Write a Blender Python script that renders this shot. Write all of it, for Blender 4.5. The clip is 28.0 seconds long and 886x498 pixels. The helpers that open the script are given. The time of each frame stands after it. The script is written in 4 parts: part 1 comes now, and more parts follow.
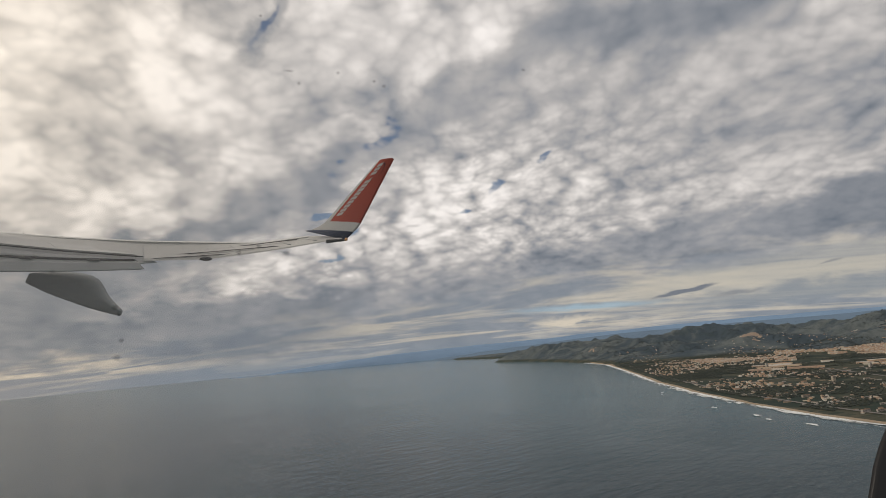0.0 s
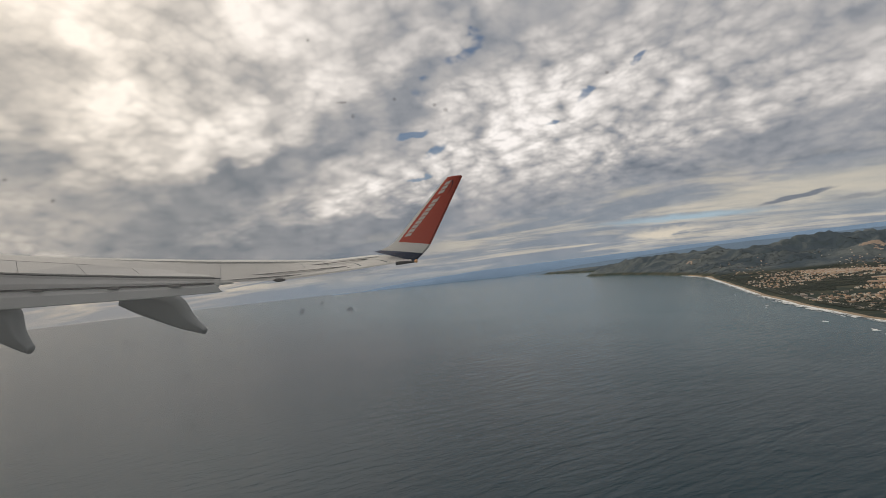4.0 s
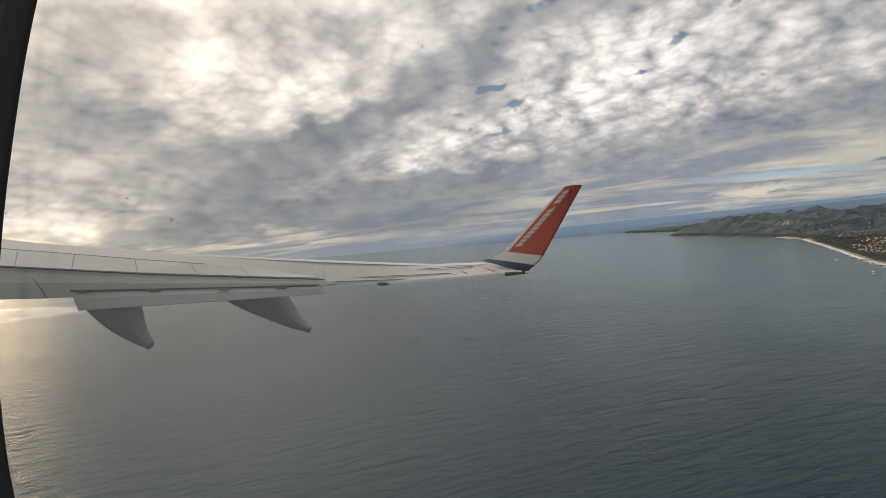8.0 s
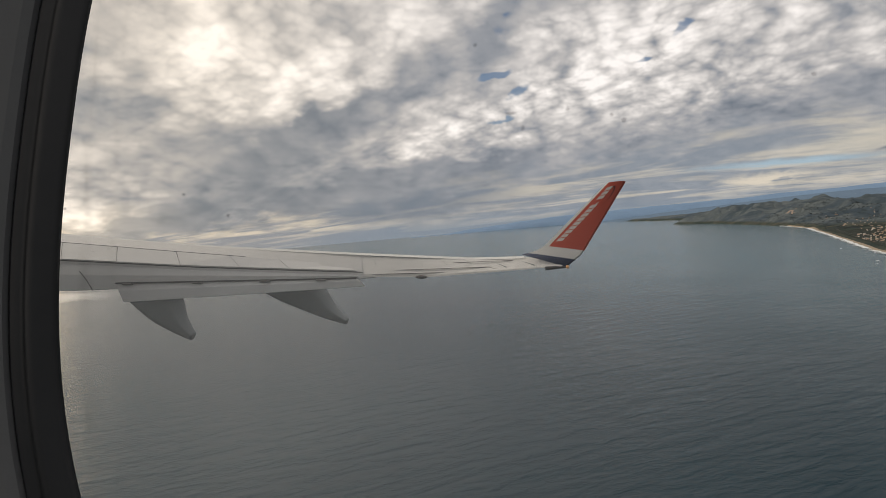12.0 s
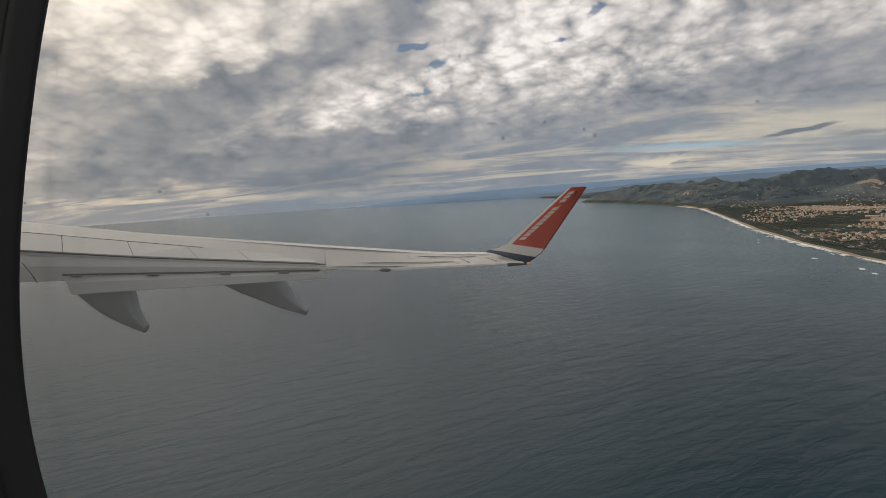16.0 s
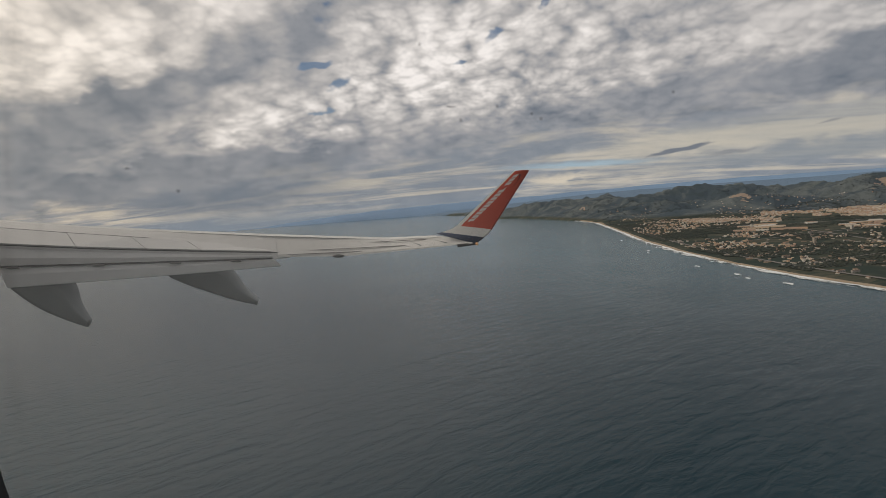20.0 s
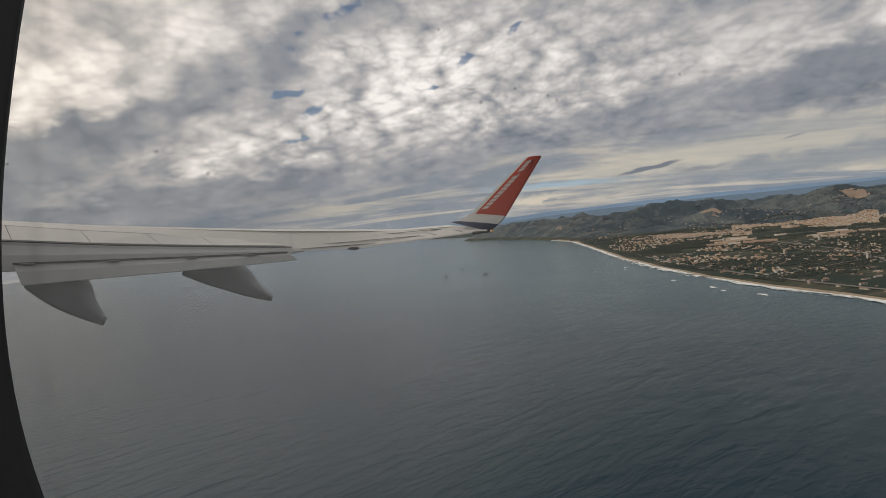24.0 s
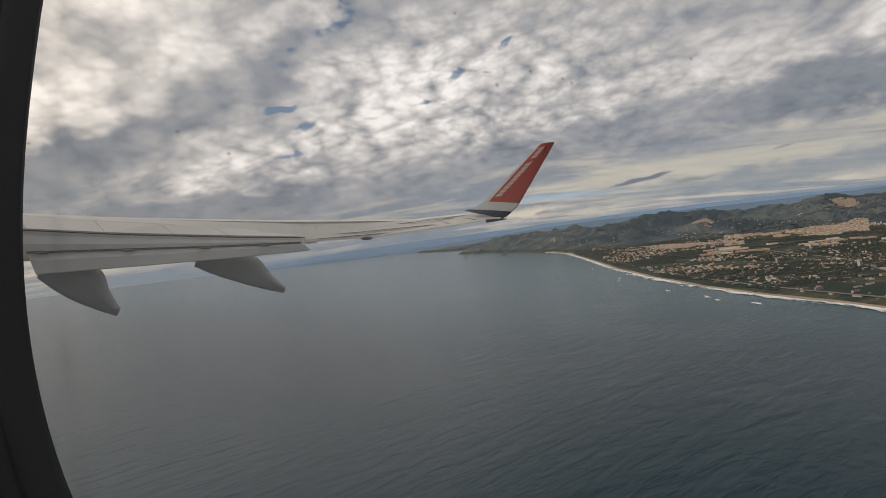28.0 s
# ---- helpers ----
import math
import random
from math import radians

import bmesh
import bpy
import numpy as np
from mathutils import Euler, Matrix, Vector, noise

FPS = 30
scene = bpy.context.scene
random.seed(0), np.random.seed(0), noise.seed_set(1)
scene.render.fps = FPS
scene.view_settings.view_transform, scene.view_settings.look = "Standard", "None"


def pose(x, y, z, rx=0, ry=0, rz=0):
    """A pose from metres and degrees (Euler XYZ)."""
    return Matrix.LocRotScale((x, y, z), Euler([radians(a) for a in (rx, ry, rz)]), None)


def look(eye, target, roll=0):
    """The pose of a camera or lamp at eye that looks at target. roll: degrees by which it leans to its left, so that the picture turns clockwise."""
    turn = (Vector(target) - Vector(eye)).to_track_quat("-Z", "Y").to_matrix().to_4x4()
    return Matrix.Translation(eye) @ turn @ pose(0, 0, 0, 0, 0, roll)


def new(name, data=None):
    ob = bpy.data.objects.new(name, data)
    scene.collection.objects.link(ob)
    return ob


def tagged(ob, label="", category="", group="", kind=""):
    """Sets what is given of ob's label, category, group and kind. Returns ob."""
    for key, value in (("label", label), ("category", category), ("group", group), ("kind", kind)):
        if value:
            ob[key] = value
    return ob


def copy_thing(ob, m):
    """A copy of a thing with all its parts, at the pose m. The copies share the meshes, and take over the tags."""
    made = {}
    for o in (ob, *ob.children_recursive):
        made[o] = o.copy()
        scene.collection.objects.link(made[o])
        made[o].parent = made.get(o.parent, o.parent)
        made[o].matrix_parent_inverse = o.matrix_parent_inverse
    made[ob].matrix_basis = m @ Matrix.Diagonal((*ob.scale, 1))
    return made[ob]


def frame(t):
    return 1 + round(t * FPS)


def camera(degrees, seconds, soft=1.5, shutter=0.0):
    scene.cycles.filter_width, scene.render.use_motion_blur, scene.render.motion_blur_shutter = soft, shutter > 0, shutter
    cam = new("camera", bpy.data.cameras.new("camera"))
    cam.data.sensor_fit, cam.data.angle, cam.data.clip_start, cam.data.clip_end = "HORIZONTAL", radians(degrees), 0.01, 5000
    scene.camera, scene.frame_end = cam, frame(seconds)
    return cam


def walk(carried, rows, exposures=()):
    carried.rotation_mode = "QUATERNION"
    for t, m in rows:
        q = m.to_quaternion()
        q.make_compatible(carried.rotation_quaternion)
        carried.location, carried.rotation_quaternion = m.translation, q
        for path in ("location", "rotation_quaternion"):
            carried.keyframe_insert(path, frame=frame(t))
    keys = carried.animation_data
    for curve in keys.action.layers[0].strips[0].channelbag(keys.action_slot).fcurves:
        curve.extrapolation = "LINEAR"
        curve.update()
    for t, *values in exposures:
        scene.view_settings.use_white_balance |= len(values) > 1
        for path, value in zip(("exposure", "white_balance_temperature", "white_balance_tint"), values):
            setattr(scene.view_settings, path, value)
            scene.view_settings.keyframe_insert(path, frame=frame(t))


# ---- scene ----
from math import sin, cos, tan, pi, sqrt, exp, atan2, hypot

EXPOSURES = [(0.0, -0.03), (4.0, 0.03), (8.0, 0.13), (11.0, 0.12), (15.0, 0.04), (20.0, -0.08), (22.0, -0.07), (26.0, 0.03), (28.0, 0.01)]
cam = camera(75.0, 28.0, 0.6)
ROWS = [
    (0.0, 1.787, -0.309, 94.901, 99.616, 5.002, 4.889),
    (0.5, 1.838, -0.233, 95.131, 98.859, 5.467, 5.685),
    (1.0, 1.937, -0.118, 95.490, 97.961, 5.670, 6.574),
    (1.5, 2.091, -0.002, 95.975, 96.905, 5.592, 7.581),
    (2.0, 2.220, 0.141, 96.488, 95.803, 5.484, 8.657),
    (2.5, 2.290, 0.289, 96.906, 94.778, 5.386, 9.777),
    (3.0, 2.309, 0.387, 97.191, 93.864, 5.582, 11.037),
    (3.5, 2.324, 0.396, 97.370, 93.024, 6.047, 12.425),
    (5.5, 2.113, 1.181, 98.678, 90.122, 5.181, 17.409),
    (6.0, 2.039, 1.160, 98.928, 89.745, 5.223, 18.292),
    (6.5, 1.917, 1.161, 99.112, 89.346, 5.231, 19.149),
    (7.0, 1.746, 1.161, 99.172, 89.027, 5.216, 19.971),
    (7.5, 1.573, 1.126, 99.127, 88.797, 5.193, 20.718),
    (8.0, 1.409, 1.062, 99.054, 88.557, 5.155, 21.359),
    (8.5, 1.258, 0.990, 99.007, 88.228, 5.109, 21.869),
    (9.0, 1.129, 0.919, 98.971, 87.921, 5.038, 22.236),
    (9.5, 1.019, 0.848, 98.945, 87.734, 4.979, 22.417),
    (10.0, 0.925, 0.777, 98.935, 87.646, 4.895, 22.416),
    (10.5, 0.832, 0.698, 98.971, 87.579, 4.869, 22.285),
    (11.0, 0.752, 0.623, 99.045, 87.523, 4.873, 22.109),
    (11.5, 0.681, 0.551, 99.165, 87.469, 4.947, 21.905),
    (12.0, 0.616, 0.502, 99.301, 87.390, 5.021, 21.640),
    (12.5, 0.542, 0.462, 99.441, 87.287, 5.086, 21.311),
    (14.5, 0.052, 0.160, 99.975, 86.168, 4.598, 18.841),
    (15.0, -0.099, -0.015, 100.028, 85.343, 4.205, 16.759),
    (15.5, -0.266, -0.180, 100.050, 84.637, 3.836, 14.985),
    (16.0, -0.443, -0.358, 100.017, 84.137, 3.564, 13.350),
    (16.5, -0.582, -0.545, 99.903, 83.885, 3.399, 11.599),
    (17.0, -0.746, -0.758, 99.755, 83.888, 3.425, 9.807),
    (17.5, -0.907, -0.975, 99.618, 84.056, 3.582, 8.176),
    (18.0, -1.030, -1.160, 99.504, 84.268, 3.727, 6.803),
    (18.5, -1.137, -1.304, 99.439, 84.517, 3.863, 5.766),
    (19.0, -1.266, -1.399, 99.385, 84.783, 3.997, 5.058),
    (19.5, -1.399, -1.464, 99.319, 85.049, 4.146, 4.549),
    (20.0, -1.542, -1.516, 99.208, 85.323, 4.324, 4.120),
    (20.5, -1.689, -1.568, 99.070, 85.642, 4.510, 3.761),
    (21.0, -1.848, -1.615, 98.918, 85.976, 4.746, 3.466),
    (21.5, -2.014, -1.660, 98.767, 86.294, 5.014, 3.192),
    (23.5, -2.598, -1.810, 98.489, 87.218, 5.822, 1.775),
    (24.0, -2.669, -1.812, 98.326, 87.444, 6.030, 1.838),
    (24.5, -2.761, -1.808, 98.160, 87.653, 6.234, 1.855),
    (25.0, -2.865, -1.812, 98.002, 87.856, 6.405, 1.807),
    (25.5, -2.969, -1.817, 97.873, 88.050, 6.595, 1.739),
    (26.0, -3.048, -1.826, 97.811, 88.226, 6.694, 1.632),
    (26.5, -3.099, -1.832, 97.797, 88.374, 6.729, 1.526),
    (27.0, -3.155, -1.836, 97.786, 88.496, 6.690, 1.410),
    (27.5, -3.222, -1.843, 97.742, 88.611, 6.679, 1.313),
    (28.0, -3.311, -1.846, 97.673, 88.718, 6.700, 1.212),
]
walk(cam, [(t, pose(x, y, z, rx, ry, rz)) for t, x, y, z, rx, ry, rz in ROWS], EXPOSURES)
CABIN = pose(0.0, 0.0, 100.0, -4.657, 4.205, 16.759)  # axes of the cabin: x along the wing, y away, z up

# ---- sky, sun ----
SUN_AZ, SUN_EL = -104.0, 34.0        # degrees clockwise from +y, degrees up
SUN_DIR = Vector((sin(radians(SUN_AZ)) * cos(radians(SUN_EL)), cos(radians(SUN_AZ)) * cos(radians(SUN_EL)), sin(radians(SUN_EL))))

sun = new("sun", bpy.data.lights.new("sun", "SUN"))
sun.data.energy, sun.data.angle, sun.data.color = 0.95, radians(10), (1.0, 0.9, 0.76)
sun.matrix_world = look(SUN_DIR * 300, (0, 0, 0))


class Nodes:
    """Short hand for node trees."""

    def __init__(self, tree):
        self.tree = tree
        tree.nodes.clear()

    def add(self, kind, **values):
        n = self.tree.nodes.new(kind)
        for key, v in values.items():
            setattr(n, key, v)
        return n

    def put(self, socket, v):
        if isinstance(v, bpy.types.NodeSocket):
            self.tree.links.new(v, socket)
        else:
            socket.default_value = v

    def math(self, op, a, b=0.0, c=0.0, clamp=False):
        n = self.add("ShaderNodeMath", operation=op, use_clamp=clamp)
        for i, v in enumerate((a, b, c)):
            self.put(n.inputs[i], v)
        return n.outputs[0]

    def vmath(self, op, a, b=(0, 0, 0), scale=None):
        n = self.add("ShaderNodeVectorMath", operation=op)
        self.put(n.inputs[0], a)
        self.put(n.inputs[1], b)
        if scale is not None:
            self.put(n.inputs[3], scale)
        return n.outputs[1] if op in ("DOT_PRODUCT", "LENGTH") else n.outputs[0]

    def noise(self, vec, scale, detail=4.0, rough=0.55, distortion=0.0, lac=2.0):
        n = self.add("ShaderNodeTexNoise")
        for key, v in (("Vector", vec), ("Scale", scale), ("Detail", detail), ("Roughness", rough), ("Distortion", distortion), ("Lacunarity", lac)):
            self.put(n.inputs[key], v)
        return n.outputs["Fac"]

    def ramp(self, v, a, b, smooth=True):
        n = self.add("ShaderNodeMapRange", interpolation_type="SMOOTHSTEP" if smooth else "LINEAR", clamp=True)
        self.put(n.inputs["Value"], v)
        self.put(n.inputs["From Min"], a)
        self.put(n.inputs["From Max"], b)
        return n.outputs["Result"]

    def mix(self, fac, a, b, blend="MIX"):
        n = self.add("ShaderNodeMix", data_type="RGBA", blend_type=blend)
        self.put(n.inputs[0], fac)
        for s, v in ((n.inputs[6], a), (n.inputs[7], b)):
            self.put(s, (*v, 1.0) if isinstance(v, tuple) and len(v) == 3 else v)
        return n.outputs[2]

    def mapping(self, vec, scale=(1, 1, 1), turn=(0, 0, 0), loc=(0, 0, 0)):
        n = self.add("ShaderNodeMapping")
        self.put(n.inputs["Vector"], vec)
        n.inputs["Scale"].default_value, n.inputs["Location"].default_value = scale, loc
        n.inputs["Rotation"].default_value = [radians(a) for a in turn]
        return n.outputs[0]


def build_sky():
    world = bpy.data.worlds.new("sky")
    scene.world = world
    world.use_nodes = True
    k = Nodes(world.node_tree)
    way = k.add("ShaderNodeTexCoord").outputs["Generated"]
    sep = k.add("ShaderNodeSeparateXYZ")
    k.put(sep.inputs[0], way)
    x, y, z = sep.outputs

    def deck_at(lift, dx=0.0, dy=0.0):
        """Place on a cloud deck; a larger lift bends the deck down towards the horizon."""
        d = k.math("ADD", k.math("MAXIMUM", k.math("ADD", z, 0.022), 0.0), lift)
        c = k.add("ShaderNodeCombineXYZ")
        k.put(c.inputs[0], k.math("ADD", k.math("DIVIDE", x, d), dx))
        k.put(c.inputs[1], k.math("ADD", k.math("DIVIDE", y, d), dy))
        return c.outputs[0]

    deck, toward_sun, low_deck = deck_at(0.34), deck_at(0.34, SUN_DIR.x * 0.05, SUN_DIR.y * 0.05), deck_at(0.085)
    sky = k.add("ShaderNodeTexSky", sky_type="NISHITA", sun_disc=False, sun_elevation=radians(SUN_EL), sun_rotation=radians(SUN_AZ), altitude=300.0, air_density=1.0, dust_density=1.0, ozone_density=2.5)
    blue = k.vmath("SCALE", sky.outputs[0], scale=0.068)
    thin = (-0.80, 0.22, 0.56)  # where the deck is thinnest and brightest
    toward = k.math("MAXIMUM", k.vmath("DOT_PRODUCT", way, thin), 0.0)
    glow = k.math("POWER", toward, 4.5)

    mid = k.noise(k.mapping(deck, (1, 1, 1), (0, 0, 20), (0.4, 0.9, 0)), 2.0, 7.0, 0.54, 0.4)
    puff = k.noise(deck, 7.6, 8.0, 0.55, 0.1)
    warp = k.add("ShaderNodeTexNoise")
    k.put(warp.inputs["Vector"], deck)
    warp.inputs["Scale"].default_value, warp.inputs["Detail"].default_value = 3.0, 5.0

    def billow(place, sizes):
        """Rounded heaps at several sizes, the small ones riding on the large."""
        out = None
        bent_place = k.vmath("ADD", place, k.vmath("SCALE", warp.outputs["Color"], scale=0.11))
        for scale, share, slot in sizes:
            cell = k.add("ShaderNodeTexVoronoi", voronoi_dimensions="2D", feature="SMOOTH_F1")
            k.put(cell.inputs["Vector"], k.vmath("ADD", bent_place, (slot, slot * 0.6, 0.0)))
            cell.inputs["Scale"].default_value, cell.inputs["Smoothness"].default_value = scale, 0.35
            d = cell.outputs["Distance"]
            n = k.math("MULTIPLY", k.math("SUBTRACT", 1.0, k.math("MULTIPLY", k.math("MULTIPLY", d, d), 1.9)), share)
            out = n if out is None else k.math("ADD", out, n)
        return out

    COARSE = ((3.4, 0.40, 0.0), (7.5, 0.32, 1.7), (17.0, 0.18, 3.1), (38.0, 0.10, 4.9))
    FINE = ((6.0, 0.30, 9.0), (13.0, 0.38, 1.1), (28.0, 0.22, 2.7), (60.0, 0.10, 5.9))
    lump, lump_lit = billow(deck, COARSE), billow(toward_sun, COARSE)
    heaps_up, heaps_lit = billow(deck, FINE), billow(toward_sun, FINE)
    soft = k.noise(deck, 1.3, 3.0, 0.5, 0.5)
    streak = k.noise(k.mapping(low_deck, (0.42, 0.8, 1), (0, 0, -14)), 1.1, 8.0, 0.62, 0.9)
    wisp = k.noise(k.mapping(low_deck, (0.34, 1.1, 1), (0, 0, -14), (2.0, 1.0, 0.0)), 1.3, 7.0, 0.56, 0.8)

    # bearing and height in degrees, frayed by noise
    fray_a = k.math("MULTIPLY", k.math("SUBTRACT", mid, 0.5), 16.0)
    fray_e = k.math("MULTIPLY", k.math("SUBTRACT", puff, 0.5), 6.0)
    az0 = k.math("MULTIPLY", k.math("ARCTAN2", x, y), 57.2958)
    el0 = k.math("MULTIPLY", k.math("ARCSINE", z), 57.2958)
    az, el = k.math("ADD", az0, fray_a), k.math("ADD", el0, fray_e)

    def bank(a, e, wide, high, tilt=0.0, fray=1.0, rim=1.3, core=0.25):
        """1 in the middle of a bank of cloud at a bearing and height, 0 outside it."""
        u, v = (az, el) if fray == 1.0 else (k.math("ADD", az0, k.math("MULTIPLY", fray_a, fray)), k.math("ADD", el0, k.math("MULTIPLY", fray_e, fray)))
        u, v = k.math("SUBTRACT", u, a), k.math("SUBTRACT", v, e)
        v = k.math("SUBTRACT", v, k.math("MULTIPLY", u, tilt))
        u, v = k.math("DIVIDE", u, wide), k.math("DIVIDE", v, high)
        return k.ramp(k.math("SQRT", k.math("ADD", k.math("MULTIPLY", u, u), k.math("MULTIPLY", v, v))), rim, core)

    def total(items):
        out = items[0]
        for i in items[1:]:
            out = k.math("ADD", out, i)
        return out

    def belt(cap, start, slope, high):
        """A long grey belt whose height follows the bearing."""
        mean = k.math("MINIMUM", k.math("ADD", k.math("MULTIPLY", az0, slope), start), cap)
        return k.ramp(k.math("ABSOLUTE", k.math("SUBTRACT", el, mean)), high * 1.6, high * 0.3)

    scaled = lambda v, f: k.math("MULTIPLY", v, f)
    dark = total([scaled(belt(8.0, 5.6, 0.10, 2.4), 0.80), scaled(belt(28.0, 24.7, 0.47, 2.2), 0.70),
                  scaled(bank(-27, 4.6, 15, 3.2, 0.05), 1.0), scaled(bank(-40, 8.6, 12, 3.2, 0.12), 0.80), scaled(bank(-31, 11.0, 8, 1.6, 0.3), 0.45),
                  scaled(bank(18, 19, 19, 11), 0.30), scaled(bank(33, 7, 9, 4), 0.3), scaled(bank(-53, 17, 8, 8), 0.35), scaled(bank(36, 9.0, 13, 2.4), 0.45), scaled(bank(-56, 10, 8, 5), 0.55), scaled(bank(-51, 20, 7, 4, -0.3), 0.35),
                  scaled(bank(-21.0, 31, 3.4, 1.6, 1.2), 0.75), scaled(bank(-16.5, 15.0, 2.6, 5.0, 0.0), 0.55), scaled(bank(-12.5, 19.5, 3.0, 2.6, 0.6), 0.6)])
    bright = total([bank(-35.5, 14.2, 3.6, 3.4), bank(-40.0, 17.5, 6, 3.0), scaled(bank(-33, 25, 11, 6), 0.8), scaled(bank(-2, 14.0, 12, 4.5), 0.8), scaled(bank(17, 12.5, 10, 3.5, -0.25), 0.45),
                    scaled(bank(-22, 9.0, 8, 1.5, 0.25), 1.0), scaled(bank(-22, 20, 7, 5), 0.9), scaled(bank(-15, 27, 10, 5), 0.7), scaled(bank(-53, 3.6, 9, 1.8), 0.7)])
    dark = k.math("MINIMUM", dark, 1.15)
    # altocumulus heaps ahead, broader and softer masses towards the sun
    fleecy = k.math("MINIMUM", total([bank(4, 14, 24, 9), scaled(bank(-16, 9.5, 14, 3.0, 0.2), 0.7)]), 1.0)
    plain = k.math("SUBTRACT", 1.0, fleecy)
    relief = k.math("ADD", k.math("MULTIPLY", k.math("SUBTRACT", heaps_up, heaps_lit), k.math("ADD", scaled(fleecy, 0.26), 0.06)), k.math("MULTIPLY", k.math("SUBTRACT", lump, lump_lit), scaled(plain, 0.26)))
    heap = k.math("ADD", k.math("MULTIPLY", k.math("SUBTRACT", heaps_up, 0.62), k.math("ADD", scaled(fleecy, 0.44), 0.12)), k.math("MULTIPLY", k.math("SUBTRACT", lump, 0.66), k.math("ADD", scaled(plain, 0.40), 0.16)))
    detail = total([k.math("MULTIPLY", k.math("SUBTRACT", mid, 0.5), k.math("ADD", scaled(plain, 0.30), 0.48)), scaled(k.math("SUBTRACT", puff, 0.5), 0.26), relief, heap])
    calm = k.math("SUBTRACT", 1.0, scaled(dark, 0.55))
    b = total([k.math("MULTIPLY", detail, calm), scaled(k.math("SUBTRACT", soft, 0.5), 0.55), scaled(bright, 0.17), scaled(dark, -0.42), scaled(glow, 0.14)])
    b = k.math("ADD", b, 0.67)
    ramp = k.add("ShaderNodeValToRGB")
    cr = ramp.color_ramp
    cr.elements.new(0.3), cr.elements.new(0.55), cr.elements.new(0.8)
    for e, (p, c) in zip(cr.elements, ((0.0, (0.135, 0.165, 0.200)), (0.28, (0.282, 0.300, 0.320)), (0.52, (0.435, 0.430, 0.420)), (0.76, (0.66, 0.64, 0.605)), (1.0, (0.93, 0.90, 0.85)))):
        e.position, e.color = p, (*c, 1)
    k.put(ramp.inputs[0], b)
    shade = ramp.outputs[0]
    shade = k.mix(1.0, shade, k.mix(glow, (1.03, 1.0, 0.985), (1.14, 1.06, 0.97)), "MULTIPLY")
    shade = k.mix(1.0, shade, k.mix(k.ramp(az0, -12.0, -46.0), (0.995, 1.0, 1.03), (1.02, 1.0, 0.975)), "MULTIPLY")
    # the sun stands behind the deck here
    shade = k.vmath("SCALE", shade, scale=k.math("ADD", 1.0, k.math("MULTIPLY", bank(-50, 23, 24, 15, 0, 0.5), 0.05)))

    # low over the horizon the deck lies edge on: long streaks, warm to the sun's side
    low = k.ramp(k.math("SUBTRACT", el, k.math("MINIMUM", k.math("ADD", k.math("MULTIPLY", az0, 0.10), 5.2), 5.8)), 1.4, -1.6)
    sunward = k.ramp(az0, -25.0, -44.0)
    pale = k.mix(sunward, (0.52, 0.475, 0.40), (1.05, 0.86, 0.60))
    band = k.mix(k.ramp(k.math("ADD", scaled(streak, 0.6), scaled(wisp, 0.4)), 0.45, 0.58), k.mix(sunward, (0.20, 0.235, 0.28), (0.26, 0.27, 0.29)), pale)
    band = k.mix(scaled(bank(-23, 1.6, 12, 2.0, 0.0, 0.6), 0.75), band, (0.155, 0.185, 0.225))
    shade = k.mix(k.math("MULTIPLY", low, 0.85), shade, band)
    # a few gaps of blue, a strip of pale blue low down, a lens-shaped cloud in front of it
    gaps = total([bank(-14.3, 11.6, 2.3, 0.75, 0.12, 0.5), bank(-15.6, 13.6, 1.6, 0.5, 0.2, 0.6), bank(-1.7, 13.15, 0.9, 0.45, 0.2, 0.35), bank(2.1, 15.1, 1.3, 0.6, 0.5, 0.35), scaled(bank(-13.0, 18.0, 2.0, 1.6, 0.8, 0.8), 0.7),
                  scaled(bank(-8.5, 21.0, 4.0, 1.0, 0.5, 0.8), 0.6), scaled(bank(-15.0, 9.6, 2.2, 0.4, 0.1, 0.6), 0.7), scaled(bank(-20.5, 31.5, 1.6, 0.8, 1.2, 0.6), 0.8), bank(7.5, 17.3, 0.9, 0.35, 0.4, 0.4)])
    ragged = k.ramp(k.math("ADD", gaps, k.math("ADD", scaled(k.math("SUBTRACT", 0.66, heaps_up), 1.6), scaled(k.math("SUBTRACT", 0.5, puff), 1.6))), 0.42, 1.15)
    colour = k.mix(k.math("MULTIPLY", k.math("MULTIPLY", ragged, k.math("MINIMUM", k.math("MULTIPLY", gaps, 3.0), 1.0)), 0.80), shade, blue)
    cream = k.math("MULTIPLY", bank(28, 3.9, 19, 1.7, 0.03, 0.45), 0.8)
    colour = k.mix(k.math("MULTIPLY", cream, k.ramp(streak, 0.18, 0.50)), colour, (0.545, 0.505, 0.43))
    colour = k.mix(k.math("MULTIPLY", bank(30, 2.0, 18, 1.0, 0.02, 0.35), 0.8), colour, (0.25, 0.28, 0.31))
    strip = k.math("MULTIPLY", bank(9.0, 2.55, 7.5, 0.42, -0.03, 0.15), k.ramp(streak, 0.66, 0.46))
    colour = k.mix(k.math("MULTIPLY", strip, 0.8), colour, (0.36, 0.48, 0.56))
    heaps = k.math("MULTIPLY", bank(8.0, 1.45, 4.0, 0.60, 0.02, 0.35), k.ramp(puff, 0.40, 0.56))
    colour = k.mix(k.math("MULTIPLY", heaps, 0.85), colour, (0.70, 0.62, 0.50))
